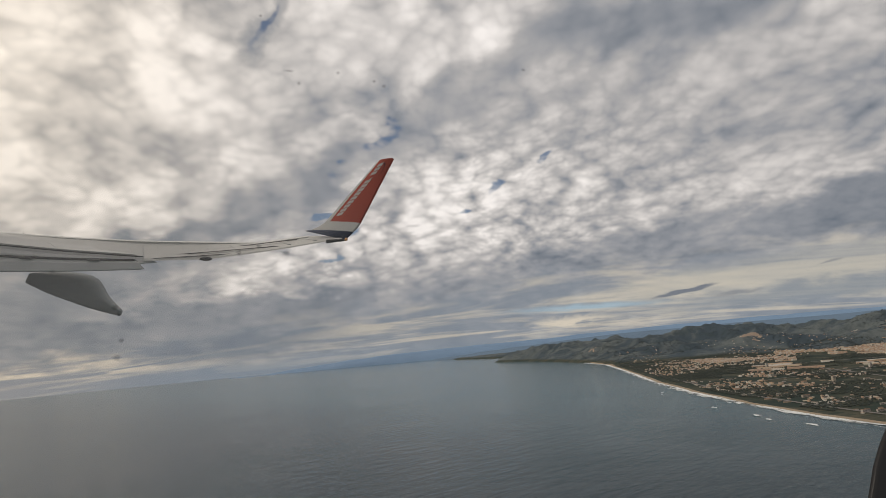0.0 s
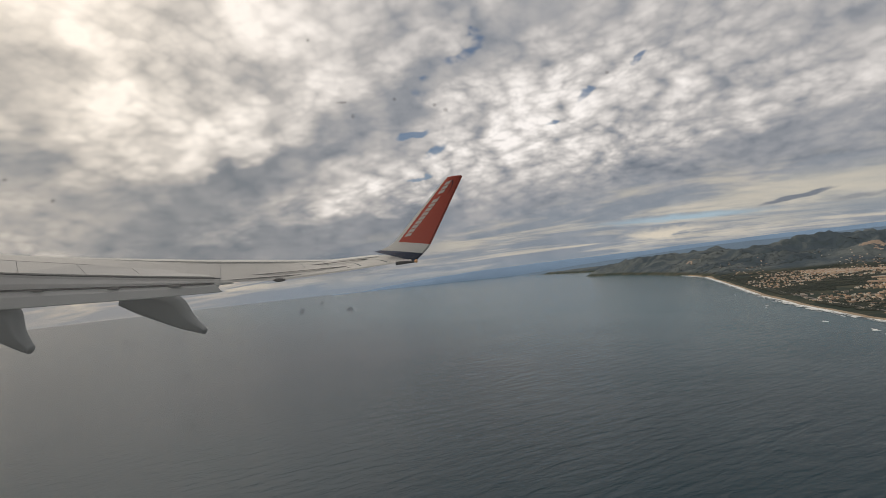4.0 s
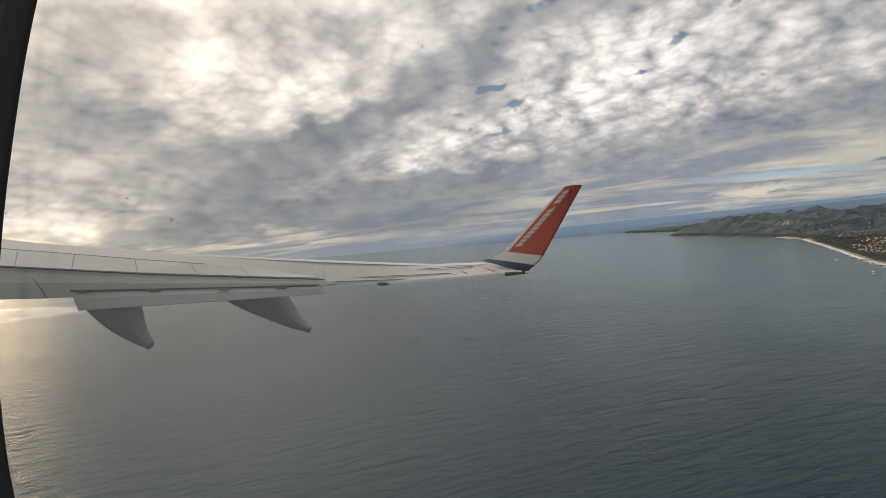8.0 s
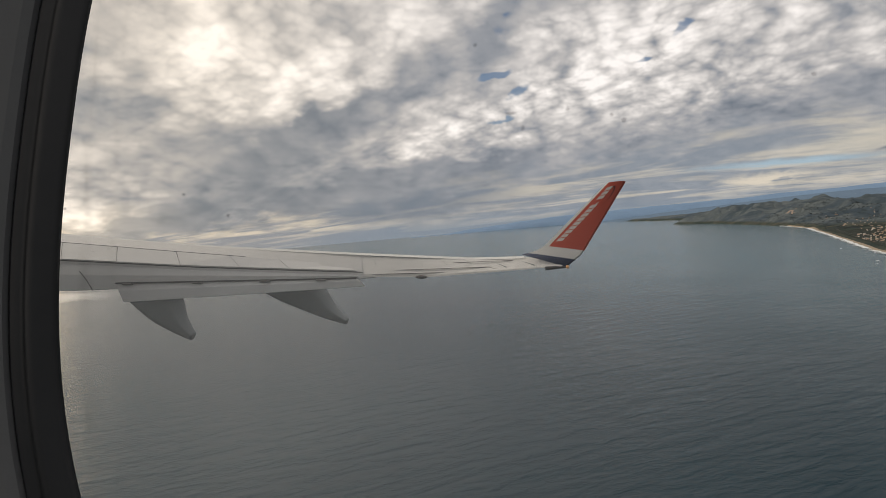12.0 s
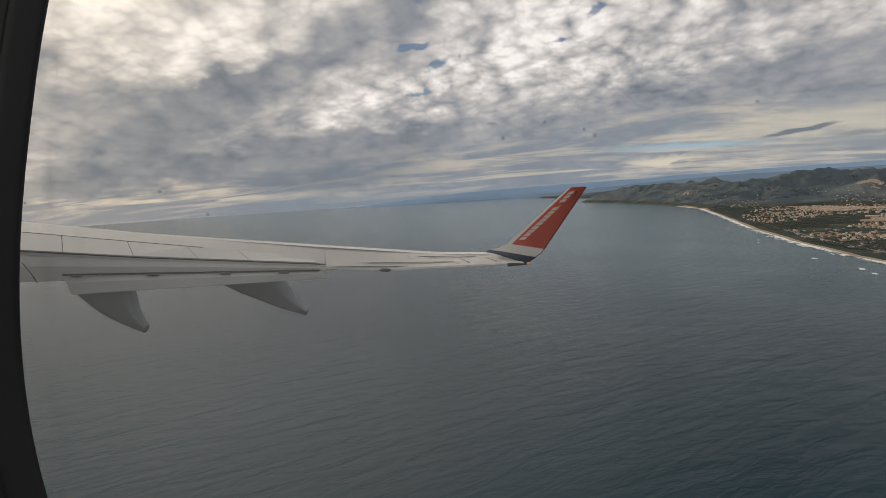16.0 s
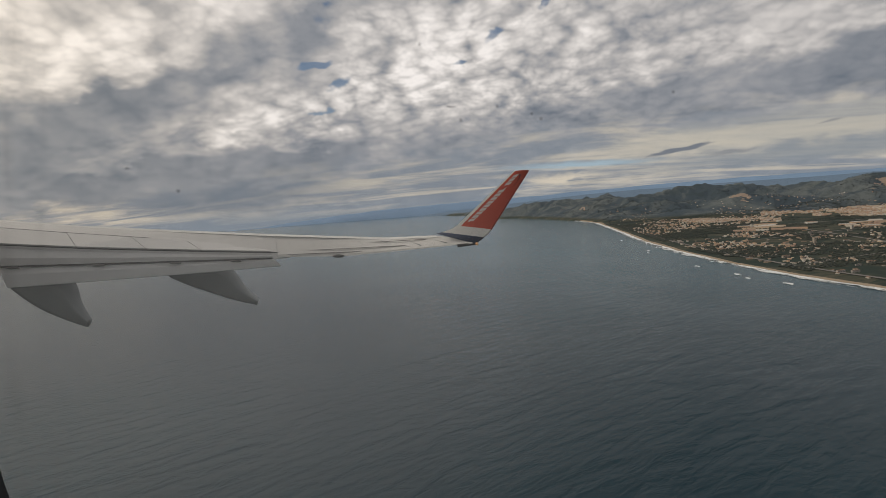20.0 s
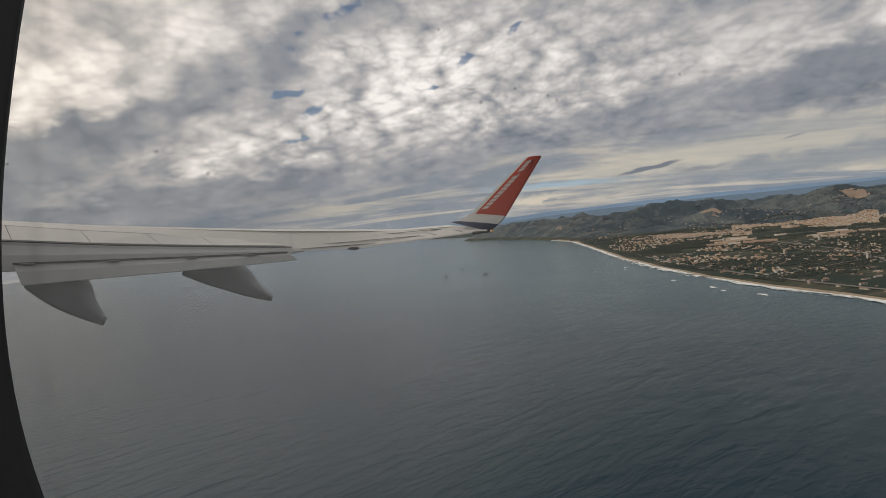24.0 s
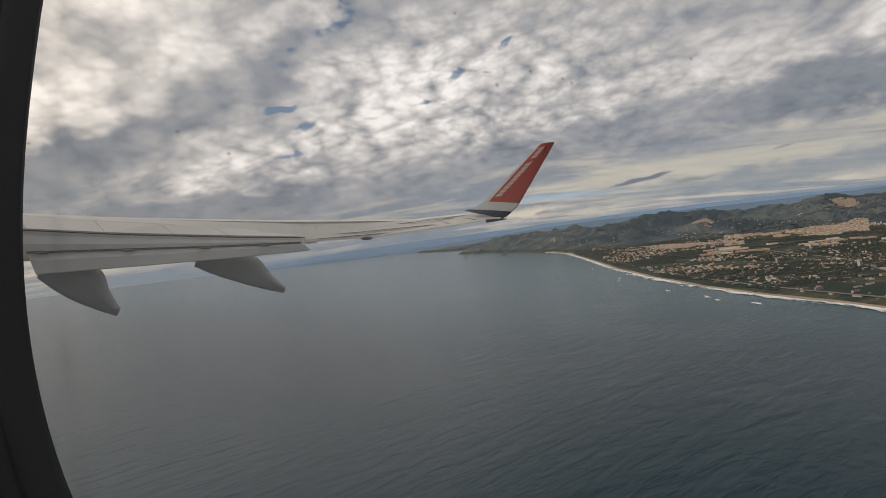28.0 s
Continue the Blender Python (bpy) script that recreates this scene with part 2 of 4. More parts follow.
    lens = k.math("MAXIMUM", bank(18.2, 3.05, 3.0, 0.26, 0.13, 0.16, 1.1, 0.6), k.math("MULTIPLY", k.math("MAXIMUM", bank(22.6, 2.5, 2.2, 0.20, 0.1, 0.2, 1.2, 0.3), bank(29.5, 4.2, 1.2, 0.12, 0.1, 0.12, 1.1, 0.3)), 0.55))
    colour = k.mix(k.math("MULTIPLY", lens, 0.95), colour, (0.17, 0.19, 0.225))
    # haze on the horizon
    haze = k.ramp(el0, 1.0, -0.8)
    hcol = k.mix(sunward, (0.205, 0.25, 0.305), (0.30, 0.30, 0.305))
    colour = k.mix(k.math("MULTIPLY", haze, 0.85), colour, hcol)
    # brightest low towards the sun
    blaze = k.math("ADD", k.math("MULTIPLY", bank(-61, 1.2, 6.0, 1.3, 0, 0.2), 3.8), k.math("MULTIPLY", bank(-58, 2.2, 12, 2.4, 0, 0.5), 0.22))
    colour = k.mix(1.0, colour, k.vmath("SCALE", (1.0, 0.76, 0.44), scale=blaze), "ADD")
    back = k.add("ShaderNodeBackground")
    k.put(back.inputs[0], colour)
    back.inputs[1].default_value = 1.0
    out = k.add("ShaderNodeOutputWorld")
    k.put(out.inputs[0], back.outputs[0])


build_sky()


# ---- materials ----
def material(name, colour, rough=0.6, metal=0.0, grain=None, amount=0.25, bump=0.0, bump_scale=20.0, spec=0.5, stain=None):
    """A principled surface whose colour wanders at two scales; grain and stain are features per metre."""
    m = bpy.data.materials.new(name)
    m.use_nodes = True
    k = Nodes(m.node_tree)
    p = k.add("ShaderNodeBsdfPrincipled")
    co = k.add("ShaderNodeTexCoord").outputs["Object"]
    col = (*colour, 1.0)
    if grain:
        a = k.noise(co, grain, 5.0, 0.6)
        b = k.noise(co, stain or grain * 0.13, 4.0, 0.55, 0.5)
        dark = tuple(c * (1 - amount) for c in colour)
        pale = tuple(min(1.0, c * (1 + amount)) for c in colour)
        col = k.mix(k.math("ADD", k.math("MULTIPLY", a, 0.5), k.math("MULTIPLY", b, 0.5)), dark, pale)
        k.put(p.inputs["Roughness"], k.math("ADD", k.math("MULTIPLY", b, 0.25), rough - 0.12))
    else:
        p.inputs["Roughness"].default_value = rough
    k.put(p.inputs["Base Color"], col)
    p.inputs["Metallic"].default_value = metal
    p.inputs["Specular IOR Level"].default_value = spec
    if bump:
        bn = k.add("ShaderNodeBump")
        bn.inputs["Strength"].default_value, bn.inputs["Distance"].default_value = 0.6, bump
        k.put(bn.inputs["Height"], k.noise(co, bump_scale, 4.0, 0.6))
        k.put(p.inputs["Normal"], bn.outputs[0])
    out = k.add("ShaderNodeOutputMaterial")
    k.put(out.inputs[0], p.outputs[0])
    return m


WING_PAINT = material("wing_grey_paint", (0.58, 0.575, 0.56), 0.40, 0.0, 6.0, 0.24, 0.002, 30.0, stain=0.5)
FLAP_PAINT = material("flap_grey_paint", (0.76, 0.76, 0.745), 0.45, 0.0, 5.0, 0.18, 0.002, 30.0, stain=0.6)
SPOILER_PAINT = material("spoiler_pale_paint", (0.63, 0.625, 0.61), 0.4, 0.0, 7.0, 0.12, stain=0.7)
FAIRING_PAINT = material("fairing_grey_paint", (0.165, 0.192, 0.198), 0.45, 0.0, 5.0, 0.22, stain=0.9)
SEAM = material("dark_seam", (0.05, 0.05, 0.052), 0.8)
METAL = material("worn_fitting_metal", (0.13, 0.13, 0.125), 0.5, 0.5, 40.0, 0.3)
EDGE_METAL = material("bare_leading_edge_metal", (0.68, 0.68, 0.66), 0.42, 0.0, 12.0, 0.12)
RED = material("red_tail_paint", (0.50, 0.088, 0.055), 0.38, 0.0, 9.0, 0.15, stain=1.3)
WHITE = material("white_band_paint", (0.68, 0.67, 0.65), 0.4, 0.0, 9.0, 0.1, stain=1.2)
NAVY = material("navy_band_paint", (0.028, 0.042, 0.085), 0.35, 0.0, 9.0, 0.2, stain=1.2)
MARK = material("pale_marking_paint", (0.66, 0.60, 0.56), 0.5)
MARK_DARK = material("dark_marking_paint", (0.06, 0.025, 0.03), 0.5)
RUBBER = material("black_window_seal", (0.017, 0.0175, 0.019), 0.38, 0.0, 1.2, 0.35, 0.02, 2.0, spec=0.3)
LINING = material("grey_cabin_lining", (0.10, 0.101, 0.104), 0.8, 0.0, 2.0, 0.15, 0.01, 12.0)


def sea_material():
    m = bpy.data.materials.new("sea_water")
    m.use_nodes = True
    k = Nodes(m.node_tree)
    p = k.add("ShaderNodeBsdfPrincipled")
    co = k.add("ShaderNodeTexCoord").outputs["Object"]
    far = k.noise(k.mapping(co, (0.0016, 0.0009, 1)), 1.0, 4.0, 0.6, 0.6)
    sep = k.add("ShaderNodeSeparateXYZ")
    k.put(sep.inputs[0], co)
    # base pales towards the bay: part silt, part reflected glare painted into the colour
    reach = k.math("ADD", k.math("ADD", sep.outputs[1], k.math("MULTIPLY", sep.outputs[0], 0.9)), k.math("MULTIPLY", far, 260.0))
    dark_water = k.mix(k.ramp(far, 0.35, 0.65), (0.0005, 0.020, 0.032), (0.001, 0.027, 0.041))
    k.put(p.inputs["Base Color"], k.mix(k.ramp(reach, 420.0, 1300.0), dark_water, (0.032, 0.100, 0.134)))
    # far-out patch smoothed to imitate sun glint, placed to fit the camera's view
    glint_patch = k.ramp(k.math("ADD", k.vmath("LENGTH", k.mapping(k.vmath("SUBTRACT", co, (-1590.0, 905.0, 0.0)), (0.0021, 0.0058, 1.0), (0, 0, 30.0))), k.math("MULTIPLY", far, 0.5)), 1.35, 0.85)
    rough = k.math("ADD", k.math("MULTIPLY", k.noise(co, 0.004, 4.0, 0.6, 0.8), 0.06), 0.10)
    k.put(p.inputs["Roughness"], k.math("SUBTRACT", rough, k.math("MULTIPLY", glint_patch, 0.07)))
    p.inputs["IOR"].default_value, p.inputs["Specular IOR Level"].default_value = 1.33, 0.23
    turned = k.mapping(co, (1, 1, 1), (0, 0, -42))
    swell = k.noise(k.vmath("MULTIPLY", turned, (0.034, 0.105, 0.0)), 1.0, 3.0, 0.5, 0.4)
    chop = k.noise(k.vmath("MULTIPLY", turned, (0.10, 0.26, 0.0)), 1.0, 7.0, 0.66, 0.4)
    gusts = k.ramp(k.noise(co, 0.006, 3.0, 0.5, 0.5), 0.3, 0.7)
    b1 = k.add("ShaderNodeBump")
    b1.inputs["Distance"].default_value = 1.3
    k.put(b1.inputs["Strength"], k.math("SUBTRACT", 1.0, k.math("MULTIPLY", glint_patch, 0.93)))
    k.put(b1.inputs["Height"], k.math("ADD", swell, k.math("MULTIPLY", chop, k.math("ADD", k.math("MULTIPLY", gusts, 0.30), 0.30))))
    k.put(p.inputs["Normal"], b1.outputs[0])
    out = k.add("ShaderNodeOutputMaterial")
    k.put(out.inputs[0], p.outputs[0])
    return m


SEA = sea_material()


def land_material():
    m = bpy.data.materials.new("coastal_land")
    m.use_nodes = True
    k = Nodes(m.node_tree)
    p = k.add("ShaderNodeBsdfPrincipled")
    co = k.add("ShaderNodeTexCoord").outputs["Object"]
    sep = k.add("ShaderNodeSeparateXYZ")
    k.put(sep.inputs[0], co)
    field = k.add("ShaderNodeTexVoronoi", feature="F1")
    k.put(field.inputs["Vector"], k.mapping(co, (0.010, 0.028, 0.0), (0, 0, 25)))
    fcol = k.add("ShaderNodeSeparateXYZ")
    k.put(fcol.inputs[0], field.outputs["Color"])
    woods = k.noise(co, 0.012, 6.0, 0.6, 0.6)
    fine = k.noise(co, 0.09, 5.0, 0.65)
    plain = k.mix(fcol.outputs[0], (0.032, 0.048, 0.038), (0.105, 0.098, 0.070))
    plain = k.mix(k.ramp(woods, 0.42, 0.54), (0.026, 0.042, 0.036), plain)
    plain = k.mix(k.math("MULTIPLY", fine, 0.4), plain, (0.055, 0.062, 0.052))
    # hill colours are blued for distance haze; dark patches also paint in cloud shade
    woods_and_shade = k.noise(co, 0.0055, 9.0, 0.66, 0.9)
    hill = k.mix(k.ramp(woods_and_shade, 0.40, 0.60), (0.056, 0.078, 0.100), (0.140, 0.158, 0.160))
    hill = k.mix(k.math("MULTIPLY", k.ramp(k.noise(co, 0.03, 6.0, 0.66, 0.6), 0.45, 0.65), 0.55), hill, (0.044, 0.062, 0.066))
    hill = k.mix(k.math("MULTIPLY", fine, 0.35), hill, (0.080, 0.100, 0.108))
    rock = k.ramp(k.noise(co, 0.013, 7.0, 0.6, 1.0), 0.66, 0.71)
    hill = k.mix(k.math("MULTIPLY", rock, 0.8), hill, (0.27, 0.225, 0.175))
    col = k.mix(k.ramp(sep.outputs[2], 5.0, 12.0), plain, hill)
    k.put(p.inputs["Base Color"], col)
    p.inputs["Roughness"].default_value = 0.95
    p.inputs["Specular IOR Level"].default_value = 0.1
    out = k.add("ShaderNodeOutputMaterial")
    k.put(out.inputs[0], p.outputs[0])
    return m


LAND = land_material()
SAND = material("beach_sand", (0.34, 0.275, 0.20), 0.95, 0.0, 0.25, 0.22, stain=0.02, spec=0.1)
QUARRY = material("quarry_rock", (0.31, 0.245, 0.195), 0.95, 0.0, 0.08, 0.35, spec=0.1)
# blue of the distant ridges is haze put into their base colour
FAR_HILL = material("far_haze_tinted_hills", (0.215, 0.32, 0.47), 1.0, 0.0, 0.006, 0.22, spec=0.0)
MID_HILL = material("haze_tinted_hills", (0.165, 0.235, 0.325), 1.0, 0.0, 0.008, 0.25, spec=0.0)
ASPHALT = material("pale_road", (0.20, 0.19, 0.18), 0.95, spec=0.1)


def foam_material():
    m = bpy.data.materials.new("surf_foam")
    m.use_nodes = True
    k = Nodes(m.node_tree)
    p = k.add("ShaderNodeBsdfPrincipled")
    p.inputs["Base Color"].default_value = (0.74, 0.76, 0.76, 1)
    p.inputs["Roughness"].default_value = 0.9
    co = k.add("ShaderNodeTexCoord").outputs["Object"]
    n = k.noise(k.mapping(co, (0.16, 0.05, 1)), 1.0, 6.0, 0.62, 0.6)
    uv = k.add("ShaderNodeAttribute", attribute_name="edge")
    keep = k.ramp(k.math("ADD", n, uv.outputs["Fac"]), 0.50, 0.72)
    clear = k.add("ShaderNodeBsdfTransparent")
    mixer = k.add("ShaderNodeMixShader")
    k.put(mixer.inputs[0], keep)
    k.put(mixer.inputs[1], clear.outputs[0])
    k.put(mixer.inputs[2], p.outputs[0])
    out = k.add("ShaderNodeOutputMaterial")
    k.put(out.inputs[0], mixer.outputs[0])
    return m


FOAM = foam_material()


def varied(name, colours, rough=0.9, per="Random Per Island"):
    """A surface whose colour is drawn piece by piece from a few."""
    m = bpy.data.materials.new(name)
    m.use_nodes = True
    k = Nodes(m.node_tree)
    p = k.add("ShaderNodeBsdfPrincipled")
    if per == "Random":
        r = k.add("ShaderNodeObjectInfo").outputs["Random"]
    else:
        r = k.add("ShaderNodeNewGeometry").outputs["Random Per Island"]
    ramp = k.add("ShaderNodeValToRGB")
    ramp.color_ramp.interpolation = "CONSTANT"
    while len(ramp.color_ramp.elements) < len(colours):
        ramp.color_ramp.elements.new(0.5)
    for i, c in enumerate(colours):
        ramp.color_ramp.elements[i].position = i / len(colours)
        ramp.color_ramp.elements[i].color = (*c, 1)
    k.put(ramp.inputs[0], r)
    co = k.add("ShaderNodeTexCoord").outputs["Object"]
    col = k.mix(k.math("MULTIPLY", k.noise(co, 0.8, 4.0, 0.6), 0.35), ramp.outputs[0], (0.12, 0.11, 0.10))
    k.put(p.inputs["Base Color"], col)
    p.inputs["Roughness"].default_value, p.inputs["Specular IOR Level"].default_value = rough, 0.15
    out = k.add("ShaderNodeOutputMaterial")
    k.put(out.inputs[0], p.outputs[0])
    return m


# town walls and roofs are brightened to carry sunlight in their colour
TOWN_WALLS = varied("town_walls", [(0.72, 0.57, 0.42), (0.76, 0.69, 0.58), (0.68, 0.48, 0.33), (0.80, 0.76, 0.69), (0.52, 0.38, 0.29), (0.60, 0.44, 0.33)])
TOWN_ROOFS = varied("town_roofs", [(0.48, 0.31, 0.22), (0.52, 0.45, 0.37), (0.38, 0.25, 0.18), (0.62, 0.58, 0.53)])
HOUSE_WALLS = varied("house_walls", [(0.55, 0.48, 0.40), (0.62, 0.58, 0.52), (0.46, 0.36, 0.27), (0.50, 0.47, 0.44)], per="Random")
HOUSE_ROOFS = varied("house_roofs", [(0.26, 0.17, 0.12), (0.22, 0.18, 0.15), (0.42, 0.38, 0.33), (0.30, 0.19, 0.13)], per="Random")
# pine and scrub greens are lifted and blued to paint in distance haze
LEAVES = varied("pine_crowns", [(0.048, 0.062, 0.058), (0.058, 0.074, 0.064), (0.070, 0.084, 0.068), (0.050, 0.066, 0.064)], 0.95)
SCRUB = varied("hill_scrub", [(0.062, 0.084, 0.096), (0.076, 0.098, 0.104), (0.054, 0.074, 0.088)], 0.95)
WINDOW_DARK = material("dark_window_glass", (0.03, 0.035, 0.045), 0.15)


# ---- building helpers ----
def mesh_object(name, verts, faces, mat, parent=None, smooth=False):
    me = bpy.data.meshes.new(name)
    me.from_pydata([tuple(v) for v in verts], [], [tuple(f) for f in faces])
    if mat:
        me.materials.append(mat)
    me.update()
    if smooth:
        me.polygons.foreach_set("use_smooth", [True] * len(me.polygons))
    ob = new(name, me)
    if parent is not None:
        ob.parent = parent
    return ob


def part(name, bm, mat, parent, label=""):
    bmesh.ops.recalc_face_normals(bm, faces=bm.faces[:])
    me = bpy.data.meshes.new(name)
    bm.to_mesh(me)
    bm.free()
    me.materials.append(mat)
    ob = new(name, me)
    ob.parent = parent
    return tagged(ob, label)


def grid_mesh(name, pts, mat, parent=None, smooth=True):
    """pts: array (rows, columns, 3)."""
    r, c = pts.shape[:2]
    idx = np.arange(r * c).reshape(r, c)
    quads = np.stack([idx[:-1, :-1], idx[:-1, 1:], idx[1:, 1:], idx[1:, :-1]], -1).reshape(-1, 4)
    return mesh_object(name, pts.reshape(-1, 3).tolist(), quads.tolist(), mat, parent, smooth)


def loft(rings, closed_ends=True, bevel=0.0):
    """A bmesh skinned over rings of equally many points."""
    bm = bmesh.new()
    rows = [[bm.verts.new(p) for p in ring] for ring in rings]
    n = len(rows[0])
    for a, b in zip(rows, rows[1:]):
        for i in range(n):
            bm.faces.new((a[i], a[(i + 1) % n], b[(i + 1) % n], b[i]))
    if closed_ends:
        bm.faces.new(rows[0])
        bm.faces.new(rows[-1][::-1])
    if bevel:
        bmesh.ops.bevel(bm, geom=bm.edges[:], offset=bevel, segments=1, affect="EDGES")
    return bm


def lerp(a, b, s):
    return tuple(p + (q - p) * s for p, q in zip(a, b))


def along(line, s):
    """The point at share s of a polyline's x range."""
    x = line[0][0] + (line[-1][0] - line[0][0]) * s
    for a, b in zip(line, line[1:]):
        if x <= b[0] + 1e-9:
            return lerp(a, b, (x - a[0]) / (b[0] - a[0]))
    return line[-1]


def plate(quad, thick, bevel=0.0, normal=None):
    """A slab: four corners of its upper face, thickness down along the normal."""
    q = [Vector(p) for p in quad]
    n = Vector(normal) if normal else (q[1] - q[0]).cross(q[3] - q[0]).normalized()
    if n.z < 0 and not normal:
        n = -n
    return loft([q, [p - n * thick for p in q]], True, bevel)


# ---- value noise on arrays, for the ground ----
TABLE = np.random.RandomState(7).rand(256, 256)


def value_noise(x, y):
    xi, yi = np.floor(x).astype(int), np.floor(y).astype(int)
    u, v = x - xi, y - yi
    u, v = u * u * (3 - 2 * u), v * v * (3 - 2 * v)
    g = lambda i, j: TABLE[(xi + i) % 256, (yi + j) % 256]
    return (g(0, 0) * (1 - u) + g(1, 0) * u) * (1 - v) + (g(0, 1) * (1 - u) + g(1, 1) * u) * v


def fbm(x, y, octaves=5):
    total, amp, norm = 0.0, 1.0, 0.0
    for o in range(octaves):
        total = total + amp * value_noise(x * 2 ** o + 17.3 * o, y * 2 ** o + 5.1 * o)
        norm, amp = norm + amp, amp * 0.5
    return total / norm


def ridged(x, y, octaves=5):
    total, amp, norm = 0.0, 1.0, 0.0
    for o in range(octaves):
        total = total + amp * (1 - np.abs(2 * value_noise(x * 2 ** o + 11.7 * o, y * 2 ** o + 3.9 * o) - 1))
        norm, amp = norm + amp, amp * 0.5
    return total / norm


def step(a, b, v):
    s = np.clip((v - a) / (b - a), 0, 1)
    return s * s * (3 - 2 * s)


# ---- ground ----
SHORE_Y = [-1500, 0, 300, 512, 589, 705, 862, 1061, 1396, 1757, 1986, 2278, 2596, 2800, 2850, 2960, 3300, 3700, 4050, 4120, 4300, 5200]
SHORE_X = [900, 430, 350, 320, 303, 288, 281, 285, 310, 335, 307, 235, 136, 8, 0, 90, 120, -120, -290, -270, -40, 100]


def shore(y):
    return np.interp(y, SHORE_Y, SHORE_X)


def height(x, y):
    inl = x - shore(y) + (fbm(x / 60, y / 60, 3) - 0.5) * 10 * step(1700, 2100, y)
    r, az = np.hypot(x, y), np.degrees(np.arctan2(x, y))
    low = np.where(inl < 0, np.maximum(-3.0, inl * 0.05), 0.4 + 1.8 * step(0, 40, inl) + 1.5 * fbm(x / 90, y / 90, 3) * step(30, 90, inl))
    foot = np.interp(az, [-10, 10, 16, 20, 25, 33, 45, 80], [1700, 1700, 1720, 1730, 1640, 1600, 1500, 1500])
    crest = np.interp(az, [-10, 0, 4, 8, 12, 16, 20, 24, 27, 31, 40, 80], [60, 60, 62, 52, 58, 66, 78, 80, 68, 74, 72, 72])
    span = np.interp(az, [-10, 9, 14, 80], [500, 500, 620, 720])
    rise = np.clip((r - foot) / span, 0, 1.0) ** 1.05
    bumps = ridged(x / 420 + 3.1, y / 420 + 1.2, 6)
    fine = ridged(x / 150, y / 150, 6)
    hill = crest * rise * (0.10 + 1.02 * bumps) + 62 * (fine - 0.54) * step(0.05, 0.35, rise)
    hill = hill * np.interp(r - np.interp(az, [-10, 9, 14, 80], [700, 700, 0, 0]), [2350, 2700, 3300], [1.0, 0.8, 0.3])
    hill = np.minimum(hill, (0.10 + 0.55 * ridged(x / 70, y / 70, 5)) * np.maximum(inl, 0) ** 0.95)
    hill = hill * np.interp(r, [3000, 3400], [1.0, 0.55])
    return np.where(inl < 0, low, low + np.maximum(hill, 0))


def build_ground():
    far = 4930.0
    n = 180
    ring = [[(r * sin(2 * pi * i / n), r * cos(2 * pi * i / n), 0.0) for i in range(n)] for r in (60.0, 600.0, 2000.0, far)]
    verts = [(0, 0, 0)] + [p for r in ring for p in r]
    faces = [(0, 1 + i, 1 + (i + 1) % n) for i in range(n)]
    for k in range(3):
        a, b = 1 + k * n, 1 + (k + 1) * n
        faces += [(a + i, b + i, b + (i + 1) % n, a + (i + 1) % n) for i in range(n)]
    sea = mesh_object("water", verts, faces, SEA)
    tagged(sea, "grey-green open sea with low swell under cloud", "sea", kind="structure")

    az = np.radians(np.arange(-9.0, 62.0, 0.13))
    r = np.geomspace(330.0, 4880.0, 420)
    A, Rr = np.meshgrid(az, r)
    X, Y = Rr * np.sin(A), Rr * np.cos(A)
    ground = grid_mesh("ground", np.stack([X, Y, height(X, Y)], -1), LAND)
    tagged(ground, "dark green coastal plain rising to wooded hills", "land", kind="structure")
    # land behind the walk's back edge, plain
    az = np.radians(np.linspace(61.8, 150.0, 60))
    r = np.geomspace(420.0, 4880.0, 50)
    A, Rr = np.meshgrid(az, r)
    X, Y = Rr * np.sin(A), Rr * np.cos(A)
    tagged(grid_mesh("ground_east", np.stack([X, Y, height(X, Y)], -1), LAND), "dark green coastal plain beyond the bay", "land", kind="structure")


build_ground()


def ribbon(name, mat, off_a, off_b, z, y0, y1, wobble, seed, columns=6, steps=500, edge=False):
    """A strip that follows the shore between two distances inland."""
    ys = np.linspace(y0, y1, steps)
    rows = []
    for j in range(columns + 1):
        s = j / columns
        off = off_a + (off_b - off_a) * s + (fbm(ys / 45 + seed + 3.7 * j * (j in (0, columns)), ys * 0 + seed, 4) - 0.5) * wobble
        x = shore(ys) + off
        zz = z if not callable(z) else z(x, ys)
        rows.append(np.stack([x, ys, zz + 0 * ys], -1))
    ob = grid_mesh(name, np.stack(rows, 0), mat)
    if edge:
        at = ob.data.attributes.new("edge", "FLOAT", "POINT")
        vals = []
        for j in range(columns + 1):
            s = j / columns
            vals += [edge(s)] * steps
        at.data.foreach_set("value", vals)
    return ob


tagged(ribbon("beach", SAND, -4, 5.0, lambda x, y: np.maximum(height(x, y), 0.06) + 0.35, 330, 1960, 5, 1.3), "long pale sand beach between the sea and the pines", "beach", kind="structure")
tagged(ribbon("surf", FOAM, -17, -1, 0.5, 330, 2000, 8, 8.1, edge=lambda s: -0.10 + 0.42 * s), "white surf breaking along the beach", "surf", kind="structure")


